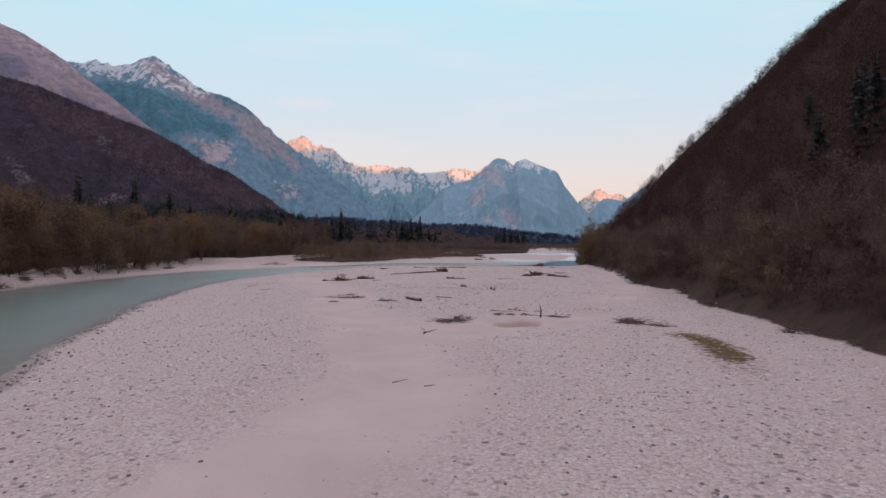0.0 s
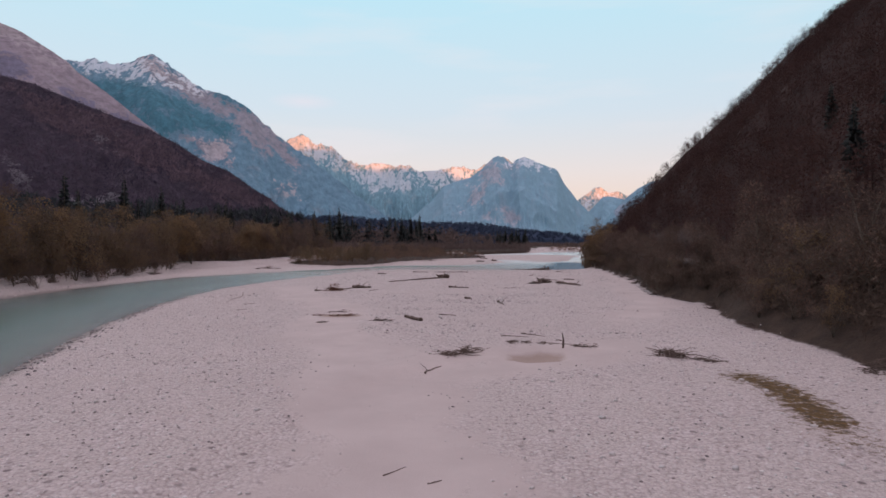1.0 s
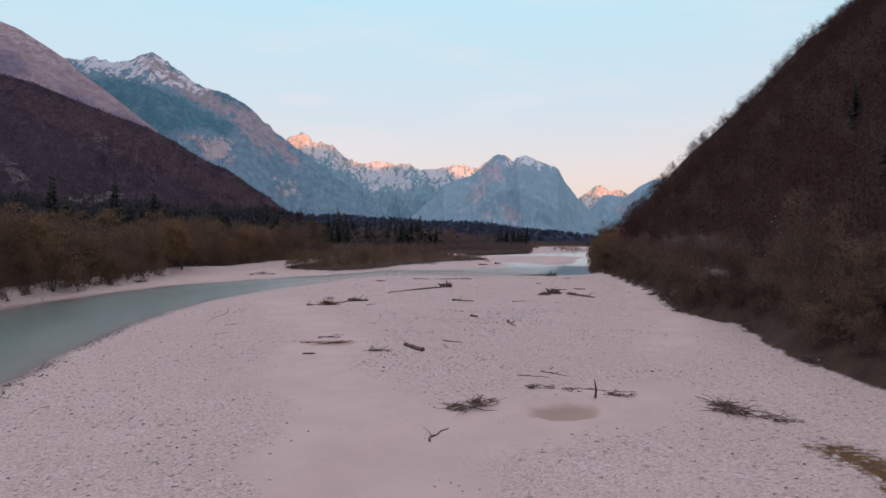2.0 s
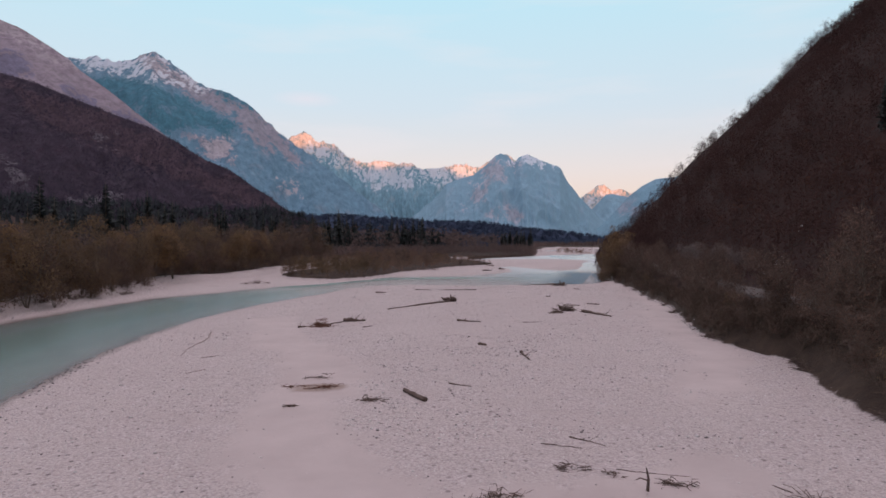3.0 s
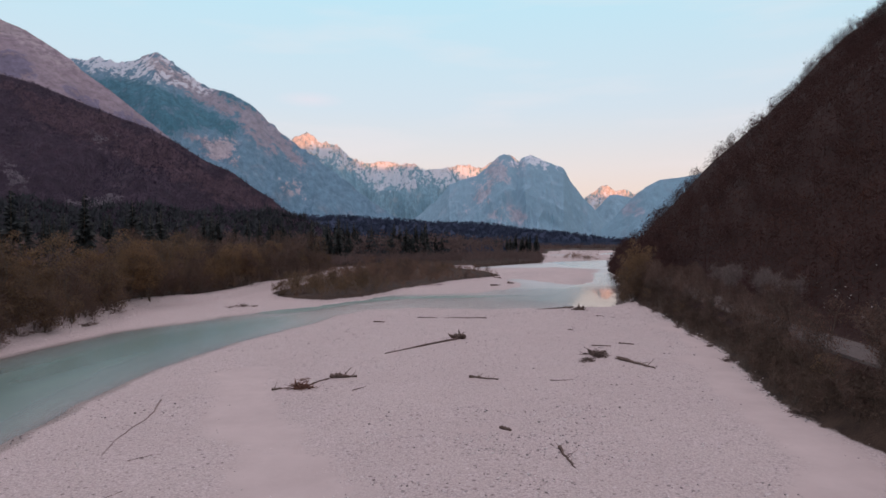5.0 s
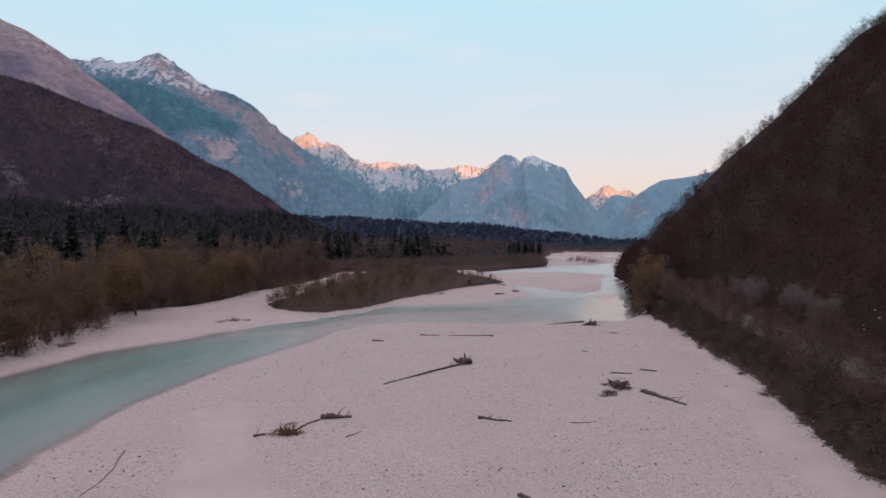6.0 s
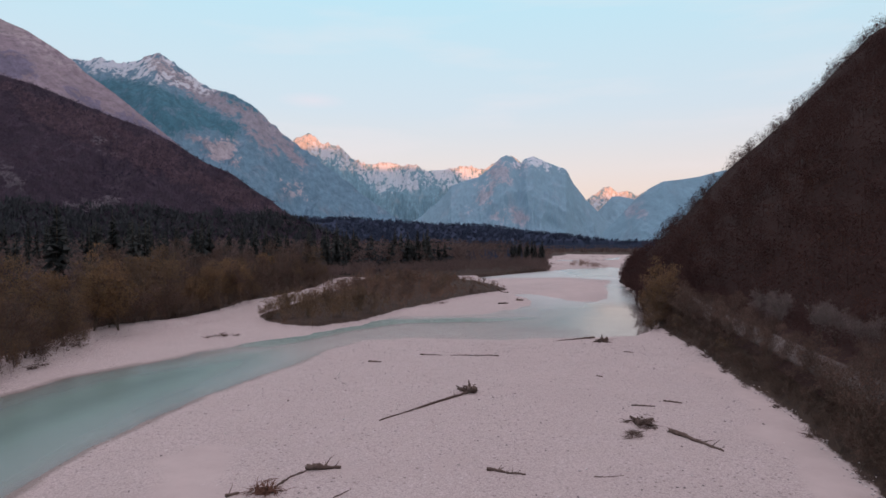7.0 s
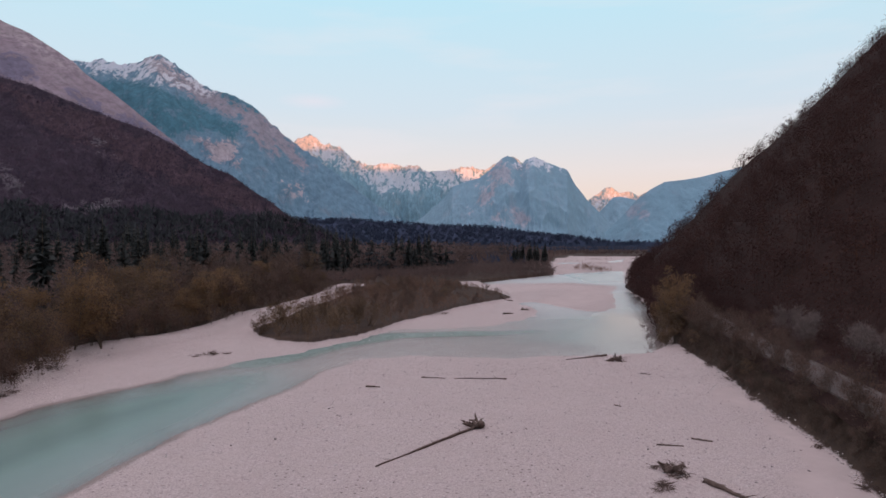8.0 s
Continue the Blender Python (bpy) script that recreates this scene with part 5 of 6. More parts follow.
def road_verge():
    """The earth shoulders that carry the road."""
    cy = np.arange(40, 220, 2.0)
    cx = np.interp(cy, [p[1] for p in ROAD], [p[0] for p in ROAD])
    off = [(-2.9, -0.9), (-2.2, -0.12), (0, -0.1), (2.6, -0.1), (4.2, 0.15), (9.0, 0.3)]
    v = np.stack([np.stack([cx + o, cy, 3.02 + h + 0.12 * fractal(cx * 0.7 + o, cy * 0.7, 3, 55) * (abs(o) > 2)], 1) for o, h in off], 1).reshape(-1, 3)
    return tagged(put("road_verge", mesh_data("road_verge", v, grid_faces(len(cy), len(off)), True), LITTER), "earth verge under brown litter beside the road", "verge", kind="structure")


road()
road_verge()


# ---- driftwood ----
def floor_z(x, y):
    return height_at(x, y)


def wobbly(a, b, n, sway, q, lift=0.0, sink=0.0):
    a, b = np.array(a, dtype=float), np.array(b, dtype=float)
    t = np.linspace(0, 1, n)
    line = a + (b - a) * t[:, None]
    side = np.array([-(b - a)[1], (b - a)[0]])
    side = side / (np.linalg.norm(side) + 1e-9)
    bend = np.cumsum(q.normal(size=n)) * sway
    bend -= np.linspace(bend[0], bend[-1], n)
    xy = line[:, :2] + side * bend[:, None]
    z = np.array([floor_z(px, py) for px, py in xy]) + lift - sink
    return np.column_stack([xy, z])


def root_mass(size, count, q):
    """A washed root plate: a knotted clump with short crooked roots, some forked."""
    bits = []
    for i in range(count):
        d = q.normal(size=3)
        d[2] = abs(d[2]) * 0.7 + 0.02
        d /= np.linalg.norm(d)
        ln = size * q.uniform(0.3, 0.85)
        t = np.linspace(0, 1, 5)[:, None]
        kink = np.cumsum(q.normal(size=(5, 3)), 0) * 0.085 * size
        line = d * ln * t + kink * (t > 0)
        line[:, 2] = np.maximum(line[:, 2], 0.02)
        thick = size * np.array([0.17, 0.15, 0.11, 0.085, 0.03]) * q.uniform(0.5, 1.15)
        bits.append(tube(line, thick, 6))
        if q.random() < 0.5:
            side = line[3] + (q.normal(size=3) * 0.5 + d * 0.5) * size * 0.3
            side[2] = max(0.02, side[2])
            bits.append(tube([line[2], (line[2] + side) / 2 + q.normal(size=3) * 0.03 * size, side], thick[2] * np.array([0.7, 0.55, 0.2]), 5))
    for i in range(4):
        c = np.array([q.normal() * 0.2, q.normal() * 0.2, 0.12 + 0.1 * q.random()]) * size
        e = c + q.normal(size=3) * 0.16 * size
        bits.append(tube([c - (e - c) * 0.6, c, e], size * np.array([0.1, 0.24, 0.12]) * q.uniform(0.7, 1.1), 7))
    return joined(bits)


def drift_log(name, a, b, r0, r1, label, seed, roots=0.0, branches=0, mat=None, sway=0.03, group="driftwood on the gravel"):
    """A stranded log from its thick end a to its thin end b, with a root plate and broken boughs where it has them."""
    q = np.random.default_rng(seed)
    mat = mat or DRIFT
    n = 16
    line = wobbly(a, b, n, sway * math.dist(a, b) / 7, q)
    slim = 0.62 if a[1] < 62 else 0.85
    rad = np.linspace(r0, r1, n) * slim * (1 + 0.28 * value_noise(np.arange(n) * 0.55, np.full(n, seed * 3.7))) * q.uniform(0.85, 1.15, n)
    line[:, 2] += rad * 0.75
    origin = np.array([line[0, 0], line[0, 1], floor_z(line[0, 0], line[0, 1])])
    root = new(name)
    root.location = origin
    root.empty_display_size = 0.3
    v, f = tube(line - origin, rad, 8)
    trunk = put("trunk", mesh_data("trunk", v, f, True), mat, root)
    if roots:
        v, f = root_mass(roots, 15, q)
        tagged(put("root_plate", mesh_data("root_plate", v, f), mat, trunk, "tangled washed roots"), kind="stuff")
    for k in range(branches):
        i = 2 + int((n - 4) * (k + q.random()) / branches)
        d = line[i + 1] - line[i]
        d /= np.linalg.norm(d)
        way = d * 0.6 + q.normal(size=3) * 0.5
        way[2] = abs(way[2]) * 0.8 + 0.15
        way /= np.linalg.norm(way)
        ln = q.uniform(0.3, 0.9) * (0.6 + 2.5 * r0)
        t = np.linspace(0, 1, 4)[:, None]
        bl = line[i] + way * ln * t + q.normal(size=(4, 3)) * 0.05 * ln * t
        v, f = tube(bl - origin, rad[i] * np.array([0.42, 0.3, 0.2, 0.06]), 5)
        put("branch", mesh_data("branch", v, f, True), mat, trunk)
    return tagged(root, label, "driftwood", group)


def brush_pile(name, x, y, long, wide, high, turn, count, label, seed, mat=None, sticks=5, group="brush heaps on the gravel", lump=0.0):
    """A heap of washed-up twigs and roots, with longer sticks that stand out of it."""
    q = np.random.default_rng(seed)
    mat = mat or DRIFT
    if y < 62 and not name.startswith("root"):
        count, high = int(count * 0.9), high * 0.8
    root = new(name)
    root.location = (x, y, floor_z(x, y))
    root.rotation_euler = (0, 0, turn)
    bits = []
    # clumps of unlike size, most twigs lying the way the flood ran
    clumps = np.column_stack([q.normal(size=5) * long * 0.27, q.normal(size=5) * wide * 0.27, q.uniform(0.4, 1.0, 5)])
    for i in range(count):
        cx, cy, cs = clumps[min(4, int(5 * q.random() ** 1.7))]
        px, py = cx + q.normal() * long * 0.12 * cs, cy + q.normal() * wide * 0.15 * cs
        h = high * cs * max(0.1, 1 - (px / long * 2) ** 2 - (py / wide * 2) ** 2)
        a = q.normal() * 1.05 + (np.pi if q.random() < 0.5 else 0.0)
        ln = q.uniform(0.25, 0.8) * min(1.0, long * 0.5)
        d = np.array([np.cos(a) * ln, np.sin(a) * ln, q.normal() * 0.13 * ln])
        p0 = np.array([px, py, q.uniform(0.02, 1) * h])
        p2 = p0 + d
        p2[2] = max(0.02, p2[2])
        mid = (p0 + p2) / 2 + q.normal(size=3) * 0.15 * ln
        mid[2] = max(0.02, mid[2])
        r = q.uniform(0.006, 0.018) * (1 + 0.6 * high)
        bits.append(tube([p0, mid, p2], [r, r * 0.8, r * 0.3], 4))
    v, f = joined(bits)
    tagged(put("brushwood", mesh_data("brushwood", v, f), mat, root), kind="stuff")
    if lump:
        v, f = root_mass(lump, 18, q)
        tagged(put("root_lump", mesh_data("root_lump", v, f), mat, root, "knotted washed root"), kind="stuff")
    for i in range(sticks):
        a = q.uniform(0, 6.28)
        ln = q.uniform(0.5, 1.0) * long * 0.6
        p0 = np.array([q.normal() * long * 0.1, q.normal() * wide * 0.1, high * 0.3])
        p2 = p0 + np.array([np.cos(a) * ln, np.sin(a) * ln * 0.6, q.uniform(-0.2, 0.3) * high])
        p2[2] = max(0.04, p2[2])
        v, f = tube([p0, (p0 + p2) / 2 + q.normal(size=3) * 0.05 * ln, p2], [0.02, 0.015, 0.006], 5)
        put("stick", mesh_data("stick", v, f, True), mat, root)
    return tagged(root, label, "brushwood", group)


drift_log("driftwood_log", (2.0, 96.2), (-5.0, 87.4), 0.14, 0.05, "long slender driftwood trunk with an upturned root plate", 1, roots=1.35, branches=7)
drift_log("driftwood_log", (5.9, 113.6), (0.4, 113.9), 0.09, 0.04, "thin stranded log with one upright stub", 2, branches=7, sway=0.08)
drift_log("driftwood_log", (-3.1, 114.4), (-0.6, 114.0), 0.09, 0.04, "short dark stranded log on pale gravel", 3, branches=1)
drift_log("driftwood_log", (2.1, 77.5), (4.2, 76.9), 0.12, 0.04, "crooked dark driftwood piece on gravel", 4, branches=5, sway=0.15)
drift_log("driftwood_log", (15.1, 84.9), (16.9, 80.9), 0.2, 0.07, "thick broken dark driftwood log", 5, branches=5, sway=0.09, roots=0.42)
drift_log("driftwood_log", (-1.2, 51.4), (-0.15, 49.5), 0.17, 0.16, "short stout log with pale weathered wood", 6, sway=0.0)
drift_log("driftwood_log", (5.85, 61.9), (6.05, 59.2), 0.12, 0.04, "small forked driftwood branch", 7, branches=4, sway=0.12)
drift_log("driftwood_stick", (1.0, 53.1), (2.1, 52.4), 0.07, 0.04, "straight dark stick on gravel", 8)
drift_log("driftwood_stick", (3.25, 65.3), (3.8, 64.8), 0.11, 0.08, "small dark stick on gravel", 9)
drift_log("driftwood_stick", (5.4, 44.4), (6.5, 43.4), 0.05, 0.02, "thin crooked stick on gravel", 10, branches=2, sway=0.1)
drift_log("driftwood_stick", (14.5, 92.0), (16.3, 91.7), 0.07, 0.06, "straight pole lying on gravel", 11)
drift_log("driftwood_stick", (17.5, 93.4), (18.8, 92.7), 0.08, 0.06, "short straight pole lying on gravel", 12)
drift_log("driftwood_stick", (-8.5, 110.4), (-7.1, 110.2), 0.11, 0.06, "dark stranded stick on gravel", 13)
drift_log("driftwood_stick", (0.65, 23.25), (0.95, 23.45), 0.025, 0.015, "thin dark stick on sand", 14)
drift_log("driftwood_stick", (-0.3, 23.7), (0.15, 24.25), 0.022, 0.012, "thin pale stick on sand", 15)
drift_log("driftwood_log", (-17.8, 71.4), (-16.0, 61.0), 0.05, 0.02, "long faint half-buried pole in sand", 16, sway=0.06, mat=DRIFT_PALE)
drift_log("driftwood_stick", (14.4, 103.0), (14.9, 102.5), 0.07, 0.03, "small dark stick on gravel", 17, branches=2)
drift_log("driftwood_stick", (21.0, 117.0), (22.0, 116.5), 0.08, 0.03, "small dark stick on gravel", 18, branches=1)
drift_log("driftwood_stick", (-5.9, 73.6), (-5.2, 75.0), 0.04, 0.02, "thin curved twig on gravel", 19, sway=0.2)
drift_log("driftwood_stick", (0.4, 34.8), (1.0, 36.0), 0.06, 0.03, "bent dark stick on sand", 20, sway=0.2, branches=1)
drift_log("driftwood_stick", (4.2, 43.6), (5.6, 43.1), 0.035, 0.015, "thin crooked stick on gravel", 21, sway=0.1)
drift_log("driftwood_stick", (7.9, 76.6), (9.6, 76.7), 0.04, 0.015, "thin pale stick on gravel", 22, sway=0.1)
drift_log("driftwood_stick", (-13.5, 55.4), (-12.8, 56.6), 0.03, 0.015, "thin dark stick on sand", 23)
drift_log("driftwood_stick", (-14.4, 60.2), (-13.6, 61.0), 0.03, 0.015, "thin dark stick on sand", 24)
drift_log("driftwood_log", (20.2, 128.4), (14.4, 125.2), 0.16, 0.05, "stranded log at the water's edge", 25, branches=8, sway=0.06)
drift_log("driftwood_log", (-8.1, 77.8), (-6.2, 77.9), 0.22, 0.09, "grey split driftwood slab", 26, branches=4, sway=0.1)
drift_log("driftwood_stick", (-9.2, 75.1), (-7.9, 77.8), 0.07, 0.05, "crooked branch between root and slab", 27, sway=0.15)
drift_log("driftwood_stick", (-11.4, 73.9), (-10.9, 74.4), 0.12, 0.06, "small dark stub on gravel", 28, branches=1)
drift_log("driftwood_log", (22.9, 54.8), (21.9, 53.2), 0.3, 0.18, "dark root stump fallen from the bank", 29, roots=0.8)
drift_log("driftwood_stick", (6.2, 40.9), (8.4, 40.3), 0.03, 0.012, "thin stick beside a sandy hollow", 30, sway=0.1)
drift_log("driftwood_log", (11.4, 174.4), (13.2, 175.6), 0.2, 0.1, "dark log on a gravel point", 31, branches=3, roots=0.75)
drift_log("driftwood_log", (16.0, 182.6), (17.3, 183.0), 0.25, 0.12, "dark stump on a gravel point", 32, branches=3, roots=0.8)
drift_log("driftwood_log", (13.5, 205.5), (16.2, 203.6), 0.22, 0.1, "dark stranded log below the island shrubs", 33, branches=4, roots=0.7)

brush_pile("root_stump", -9.6, 74.5, 2.0, 1.3, 0.75, 0.2, 90, "reddish tangled root stump on gravel", 50, DRIFT_RED, lump=0.8)
brush_pile("brush_heap", 13.7, 86.9, 2.6, 2.0, 0.9, 0.9, 150, "dark heap of roots and brushwood on gravel", 51, lump=1.0)
brush_pile("brush_heap", 12.5, 84.2, 3.4, 1.4, 0.25, 1.1, 110, "loose trail of dark twigs on gravel", 52, sticks=3)
brush_pile("brush_heap", 2.2, 38.0, 2.6, 2.0, 0.45, 0.7, 110, "flat heap of dark brushwood on sand", 53, sticks=7)
brush_pile("brush_heap", 11.3, 37.2, 3.2, 1.5, 0.4, -0.9, 150, "loose flat heap of dark twigs beside the weeds", 54, DRIFT, 9)
brush_pile("brush_heap", -5.6, 52.1, 1.6, 0.7, 0.14, 0.1, 100, "flat reddish mat of twigs on sand", 55, DRIFT_RED, 1)
brush_pile("brush_heap", -6.0, 54.4, 1.6, 0.6, 0.12, 0.6, 30, "scattered thin twigs on sand", 56, sticks=2)
brush_pile("brush_heap", -2.9, 49.6, 1.4, 0.9, 0.18, 0.3, 60, "loose pale twigs and dry grass", 57, sticks=3)
brush_pile("brush_heap", -5.9, 48.5, 0.9, 0.5, 0.12, 0.0, 25, "few crossed twigs on sand", 58, sticks=3)
brush_pile("brush_heap", 4.7, 41.0, 1.0, 0.6, 0.25, 0.0, 45, "small dark tuft of twigs on sand", 59, sticks=2)
brush_pile("brush_heap", 7.8, 39.3, 1.3, 0.5, 0.22, -0.3, 50, "small dark tuft of twigs on sand", 60, sticks=2)
brush_pile("brush_heap", 6.0, 40.2, 0.6, 0.5, 0.35, 0.0, 30, "small dark tuft of twigs on sand", 61, sticks=2)
brush_pile("brush_heap", 20.7, 125.0, 3.2, 1.8, 0.8, 0.4, 150, "dark heap of roots at the water's edge", 62, lump=1.0)
brush_pile("brush_heap", -30.6, 127.0, 3.4, 2.4, 1.0, 0.4, 150, "grey heap of brushwood on the far beach", 63)
brush_pile("brush_heap", -24.5, 141.2, 3.0, 2.0, 1.6, 1.2, 130, "dark tangle of roots at the island's tip", 64)
brush_pile("brush_heap", 8.0, 196.0, 9.0, 2.4, 1.0, 0.8, 160, "long dark drift line below shrubs", 65)
brush_pile("brush_heap", -2.0, 172.0, 9.0, 2.0, 0.7, 1.1, 140, "long dark drift line below shrubs", 66)
brush_pile("brush_heap", 60, 398, 16.0, 8.0, 3.0, 0.2, 130, "brown bushy heap on a far gravel bar", 67)
for i, (bx, by) in enumerate(((-39.7, 63), (-41.2, 69), (-42.4, 76), (-43.3, 82), (-43.6, 90), (-43.4, 97), (-42.6, 106), (-44.4, 116))):
    brush_pile("root_tangle", bx + 0.6, by, 3.0, 1.0, 1.0, 1.4, 90, "dark roots hanging over the eroded bank", 70 + i, sticks=6, group="roots along the banks")
for i, by in enumerate((34, 46, 58, 67, 76, 84, 92, 99, 106, 114, 122, 131, 138)):
    brush_pile("root_tangle", float(bank_x(by)) - 0.2, by, 2.6, 0.9, 0.6, 1.35, 70, "dark roots and litter along the wooded bank", 90 + i, sticks=5, group="roots along the banks")


def standing_stick():
    root = new("standing_stick")
    root.location = (6.55, 38.9, floor_z(6.55, 38.9))
    v, f = tube([(0, 0, -0.1), (0.03, 0, 0.34), (-0.03, 0.02, 0.68)], [0.05, 0.04, 0.015], 6)
    put("shaft", mesh_data("shaft", v, f, True), DRIFT, root)
    v, f = tube([(0.02, 0, 0.3), (-0.2, 0.05, 0.36), (-0.36, 0.0, 0.31)], [0.025, 0.02, 0.008], 5)
    put("branch", mesh_data("branch", v, f, True), DRIFT, root)
    return tagged(root, "dark broken stick standing upright in sand", "driftwood", "driftwood on the gravel")


standing_stick()


# ---- stones ----
def stone_shape(seed):
    bm = bmesh.new()
    bmesh.ops.create_icosphere(bm, subdivisions=1, radius=0.5)
    q = np.random.default_rng(seed)
    sx, sy, sz = q.uniform(0.8, 1.2), q.uniform(0.6, 0.95), q.uniform(0.35, 0.6)
    for vert in bm.verts:
        k = 1 + q.normal() * 0.09
        vert.co = Vector((vert.co.x * sx * k, vert.co.y * sy * k, vert.co.z * sz * k))
    v = np.array([x.co[:] for x in bm.verts])
    f = np.array([[x.index for x in face.verts] for face in bm.faces])
    bm.free()
    return v, f


def sandiness(x, y):
    s = np.zeros(len(x))
    x, y = x + 2.6 * fractal(x * 0.13, y * 0.13, 4, 91), y + 2.0 * fractal(x * 0.13, y * 0.13, 4, 95)
    for line, width in zip(SAND, (2.6, 2.1, 2.4, 7.0)):
        s = np.maximum(s, smoothstep(width * 1.5, width * 0.4, line_distance(x, y, line)))
    return s


ROCKS = [stone_shape(500 + i) for i in range(8)]


def pebbles():
    q = np.random.default_rng(71)
    n = 27000
    y = 9 + 62 * q.random(n) ** 1.35
    x = np.interp(y, [p[1] for p in NEAR_EDGE], [p[0] for p in NEAR_EDGE]) + 0.2 + q.random(n) * (bank_x(y) - np.interp(y, [p[1] for p in NEAR_EDGE], [p[0] for p in NEAR_EDGE]))
    patch = fractal(x * 0.25, y * 0.25, 3, 81) * 0.5 + 0.5
    keep = q.random(n) < (1 - 0.985 * sandiness(x, y)) * (0.25 + 1.1 * np.clip(patch, 0, 1))
    keep &= line_distance(x, y, [(12.2, 33.2), (12.4, 31.5), (12.1, 29.2), (11.2, 26.8)]) > 1.2 - 0.9 * q.random(n) ** 4
    x, y = x[keep], y[keep]
    size = 0.035 + 0.085 * q.random(len(x)) ** 2.4
    far = 4200
    fx2, fy2 = q.uniform(-4, 16, far), q.uniform(44, 70, far)
    drift = fractal(fx2 * 0.14, fy2 * 0.3, 3, 83) + 0.5 * fractal(fx2 * 0.6, fy2 * 0.6, 2, 84) > 0.12
    x, y = np.concatenate([x, fx2[drift]]), np.concatenate([y, fy2[drift]])
    size = np.concatenate([size, 0.07 + 0.11 * q.random(int(drift.sum())) ** 2])
    v, f = scattered(ROCKS, q.integers(0, 8, len(x)), np.stack([x, y, ground_z(x, y) + size * 0.08], 1), q.uniform(0, 6.28, len(x)), size)
    return tagged(put("pebbles", mesh_data("pebbles", v, f, True), PEBBLE), "pale rounded limestone pebbles on the gravel bar", "pebbles", kind="stuff")


def bank_stones():
    q = np.random.default_rng(72)
    n = 900
    y = 66 + 58 * q.random(n)
    x = bank_x(y) + q.normal(size=n) * 0.22 - 0.3
    size = 0.06 + 0.18 * q.random(n) ** 2.5
    a = scattered(ROCKS, q.integers(0, 8, n), np.stack([x, y, ground_z(x, y) + size * 0.1], 1), q.uniform(0, 6.28, n), size)
    m = 260
    y2 = q.uniform(60, 130, m)
    x2 = np.interp(y2, wy, wx) + 1.5 + q.normal(size=m) * 0.8
    s2 = 0.1 + 0.18 * q.random(m) ** 2
    b = scattered(ROCKS, q.integers(0, 8, m), np.stack([x2, y2, ground_z(x2, y2) + s2 * 0.1], 1), q.uniform(0, 6.28, m), s2)
    k = 30
    y3 = q.normal(size=k) * 4 + 94
    x3 = np.interp(y3, FOOT_Y, FOOT_X) + np.abs(q.normal(size=k)) * 3.5
    s3 = 0.15 + 0.3 * q.random(k) ** 2
    c = scattered(ROCKS, q.integers(0, 8, k), np.stack([x3, y3, slope_z(x3, y3) + s3 * 0.1], 1), q.uniform(0, 6.28, k), s3)
    v, f = joined([a, b, c])
    return tagged(put("bank_stones", mesh_data("bank_stones", v, f, True), PEBBLE), "pale stones along the eroded banks", "stones", kind="stuff")


def shore_stones():
    """Dark wet cobbles along the near water's edge, in uneven drifts."""
    q = np.random.default_rng(75)
    n = 1500
    y = 4 + 66 * q.random(n) ** 1.3
    x = np.interp(y, [p[1] for p in NEAR_EDGE], [p[0] for p in NEAR_EDGE]) + 0.1 + np.abs(q.normal(size=n)) * 0.55
    keep = q.random(n) < 0.25 + 1.2 * np.clip(fractal(x * 0.2, y * 0.35, 3, 59) + 0.3, 0, 1)
    x, y = x[keep], y[keep]
    size = 0.06 + 0.13 * q.random(len(x)) ** 2
    v, f = scattered(ROCKS, q.integers(0, 8, len(x)), np.stack([x, y, ground_z(x, y) + size * 0.1], 1), q.uniform(0, 6.28, len(x)), size)
    return tagged(put("shore_stones", mesh_data("shore_stones", v, f, True), WET_STONE), "dark wet cobbles along the water's edge", "stones", kind="stuff")


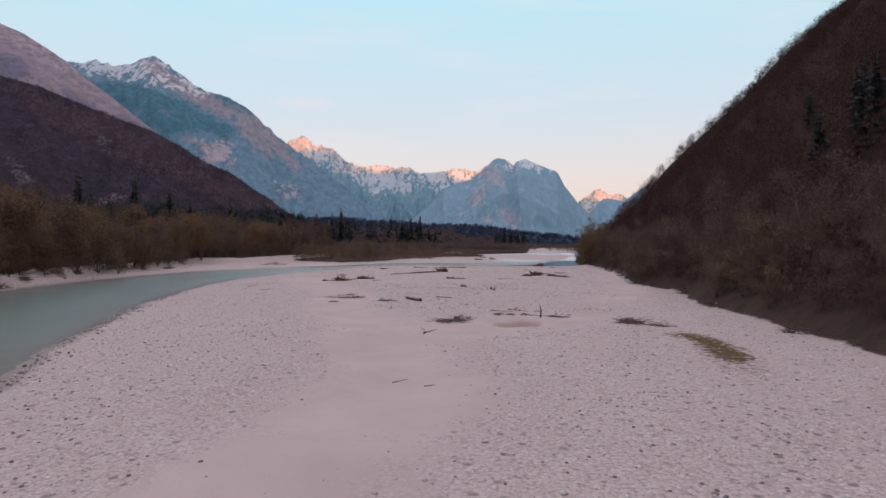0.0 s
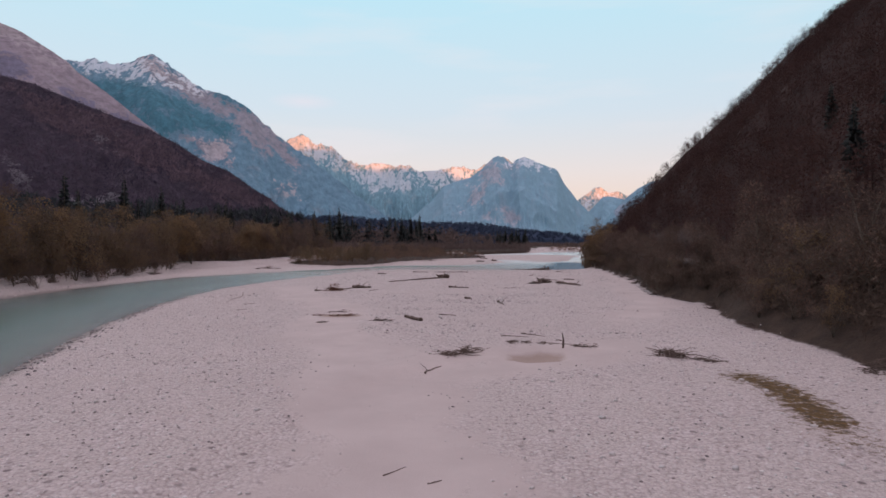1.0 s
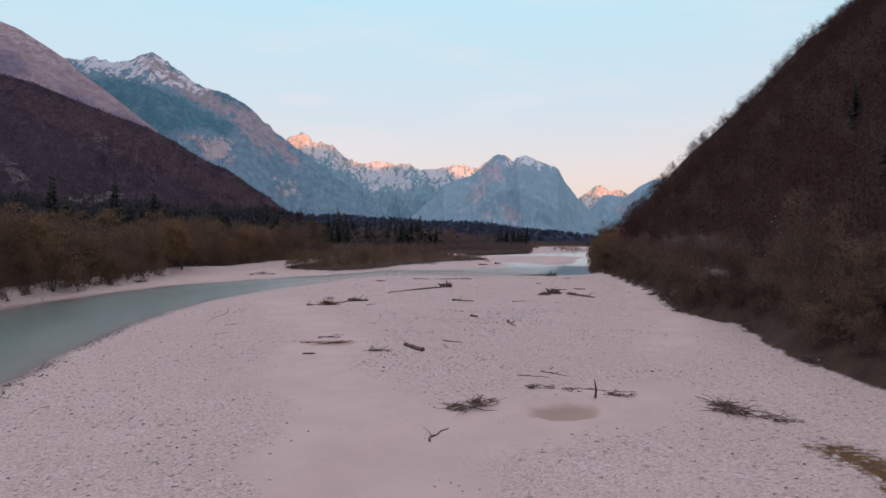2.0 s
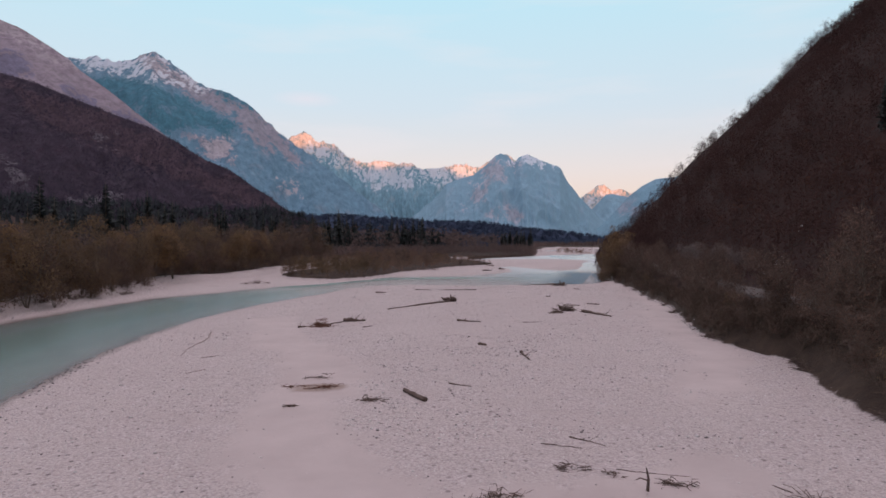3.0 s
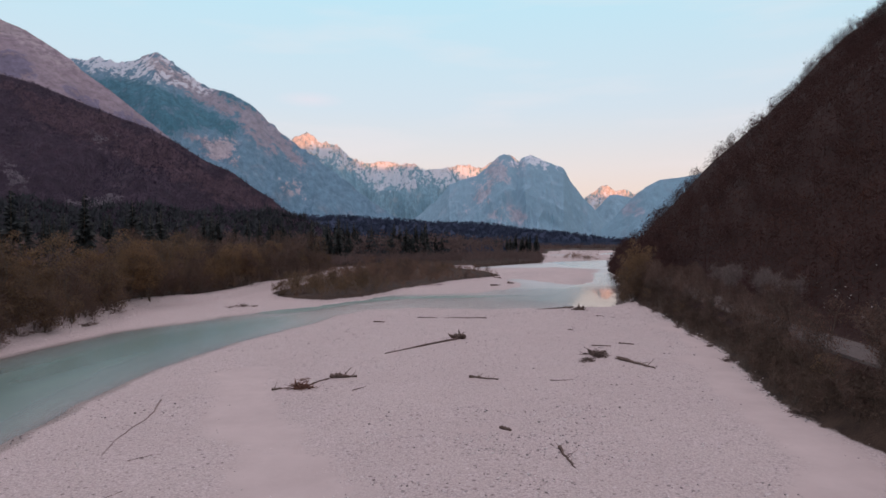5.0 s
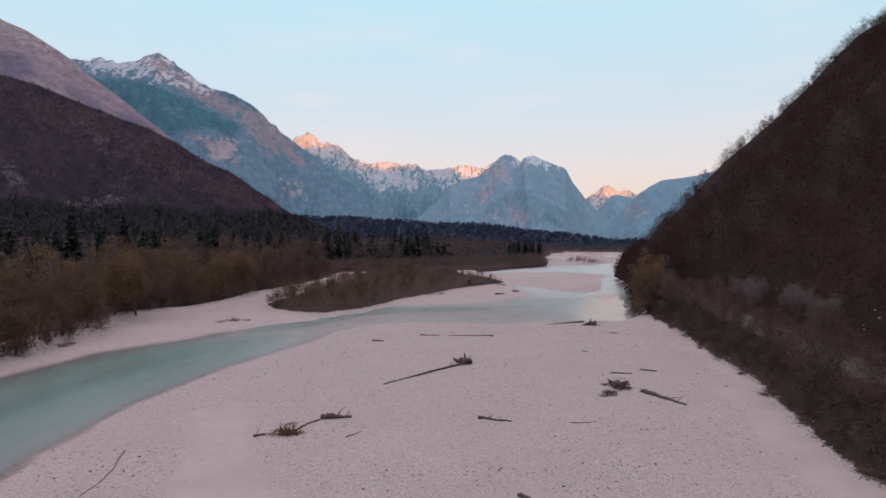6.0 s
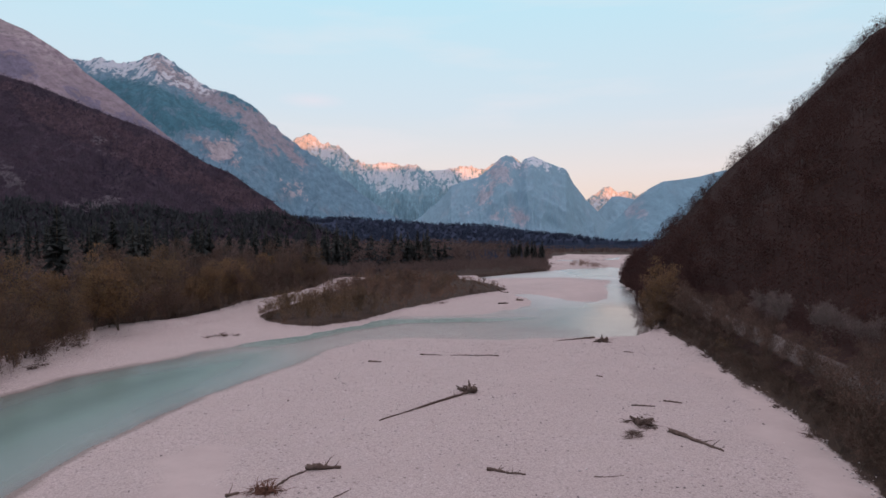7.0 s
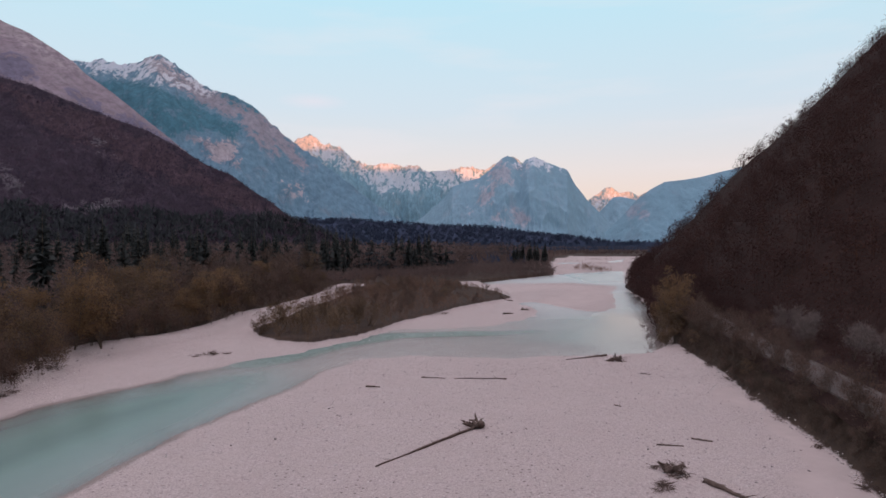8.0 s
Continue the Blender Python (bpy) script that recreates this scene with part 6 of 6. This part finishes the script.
def bar_cobbles():
    """Cobbles strewn over the upper bar and standing in the shallows at its head."""
    q = np.random.default_rng(76)
    n = 5200
    y = 66 + 66 * q.random(n) ** 0.8
    lo = np.interp(y, [p[1] for p in NEAR_EDGE[:16]], [p[0] for p in NEAR_EDGE[:16]])
    x = lo + 0.3 + q.random(n) * (bank_x(y) - lo - 0.8)
    keep = (fractal(x * 0.12, y * 0.12, 3, 85) + 0.6 * q.normal(size=n) > 0.1) & (q.random(n) > 0.95 * sandiness(x, y))
    x, y = x[keep], y[keep]
    m = 1500
    xs, ys = q.uniform(-13, 25, m), 116 + 32 * q.random(m) ** 1.2
    x, y = np.concatenate([x, xs]), np.concatenate([y, ys])
    size = 0.09 + 0.13 * q.random(len(x)) ** 2
    z = np.maximum(ground_z(x, y) + size * 0.08, np.where(river_distance(x, y) > 0, WATER_Z - 0.12 * size, -9.0))
    v, f = scattered(ROCKS, q.integers(0, 8, len(x)), np.stack([x, y, z], 1), q.uniform(0, 6.28, len(x)), size)
    return tagged(put("bar_cobbles", mesh_data("bar_cobbles", v, f, True), PEBBLE), "pale and grey cobbles strewn over the upper gravel bar", "stones", kind="stuff")


WET_STONE = varied_material("wet_limestone", [(0.1, (0.11, 0.092, 0.10)), (0.9, (0.30, 0.26, 0.265))], 2.0, rough=0.45, island=0.8)
pebbles()
bank_stones()
shore_stones()
bar_cobbles()

STONE_MESHES = [mesh_data("stone", v, f, True) for v, f in ROCKS]
ground_ob = bpy.data.objects["ground"]
q = np.random.default_rng(73)
count = 0
while count < 290:
    y = 11 + 44 * q.random() ** 1.3
    lo = float(np.interp(y, [p[1] for p in NEAR_EDGE], [p[0] for p in NEAR_EDGE]))
    x = lo + 0.5 + q.random() * (float(bank_x(y)) - lo - 0.8)
    if q.random() < 0.99 * float(sandiness(np.array([x]), np.array([y]))[0]):
        continue
    s = 0.12 + 0.12 * q.random() ** 2
    ob = put("stone", STONE_MESHES[q.integers(0, 8)], PEBBLE, ground_ob)
    ob.matrix_basis = Matrix.LocRotScale((x, y, floor_z(x, y) + 0.1 * s), Euler((0, 0, q.uniform(0, 6.28))), (s, s, s))
    count += 1
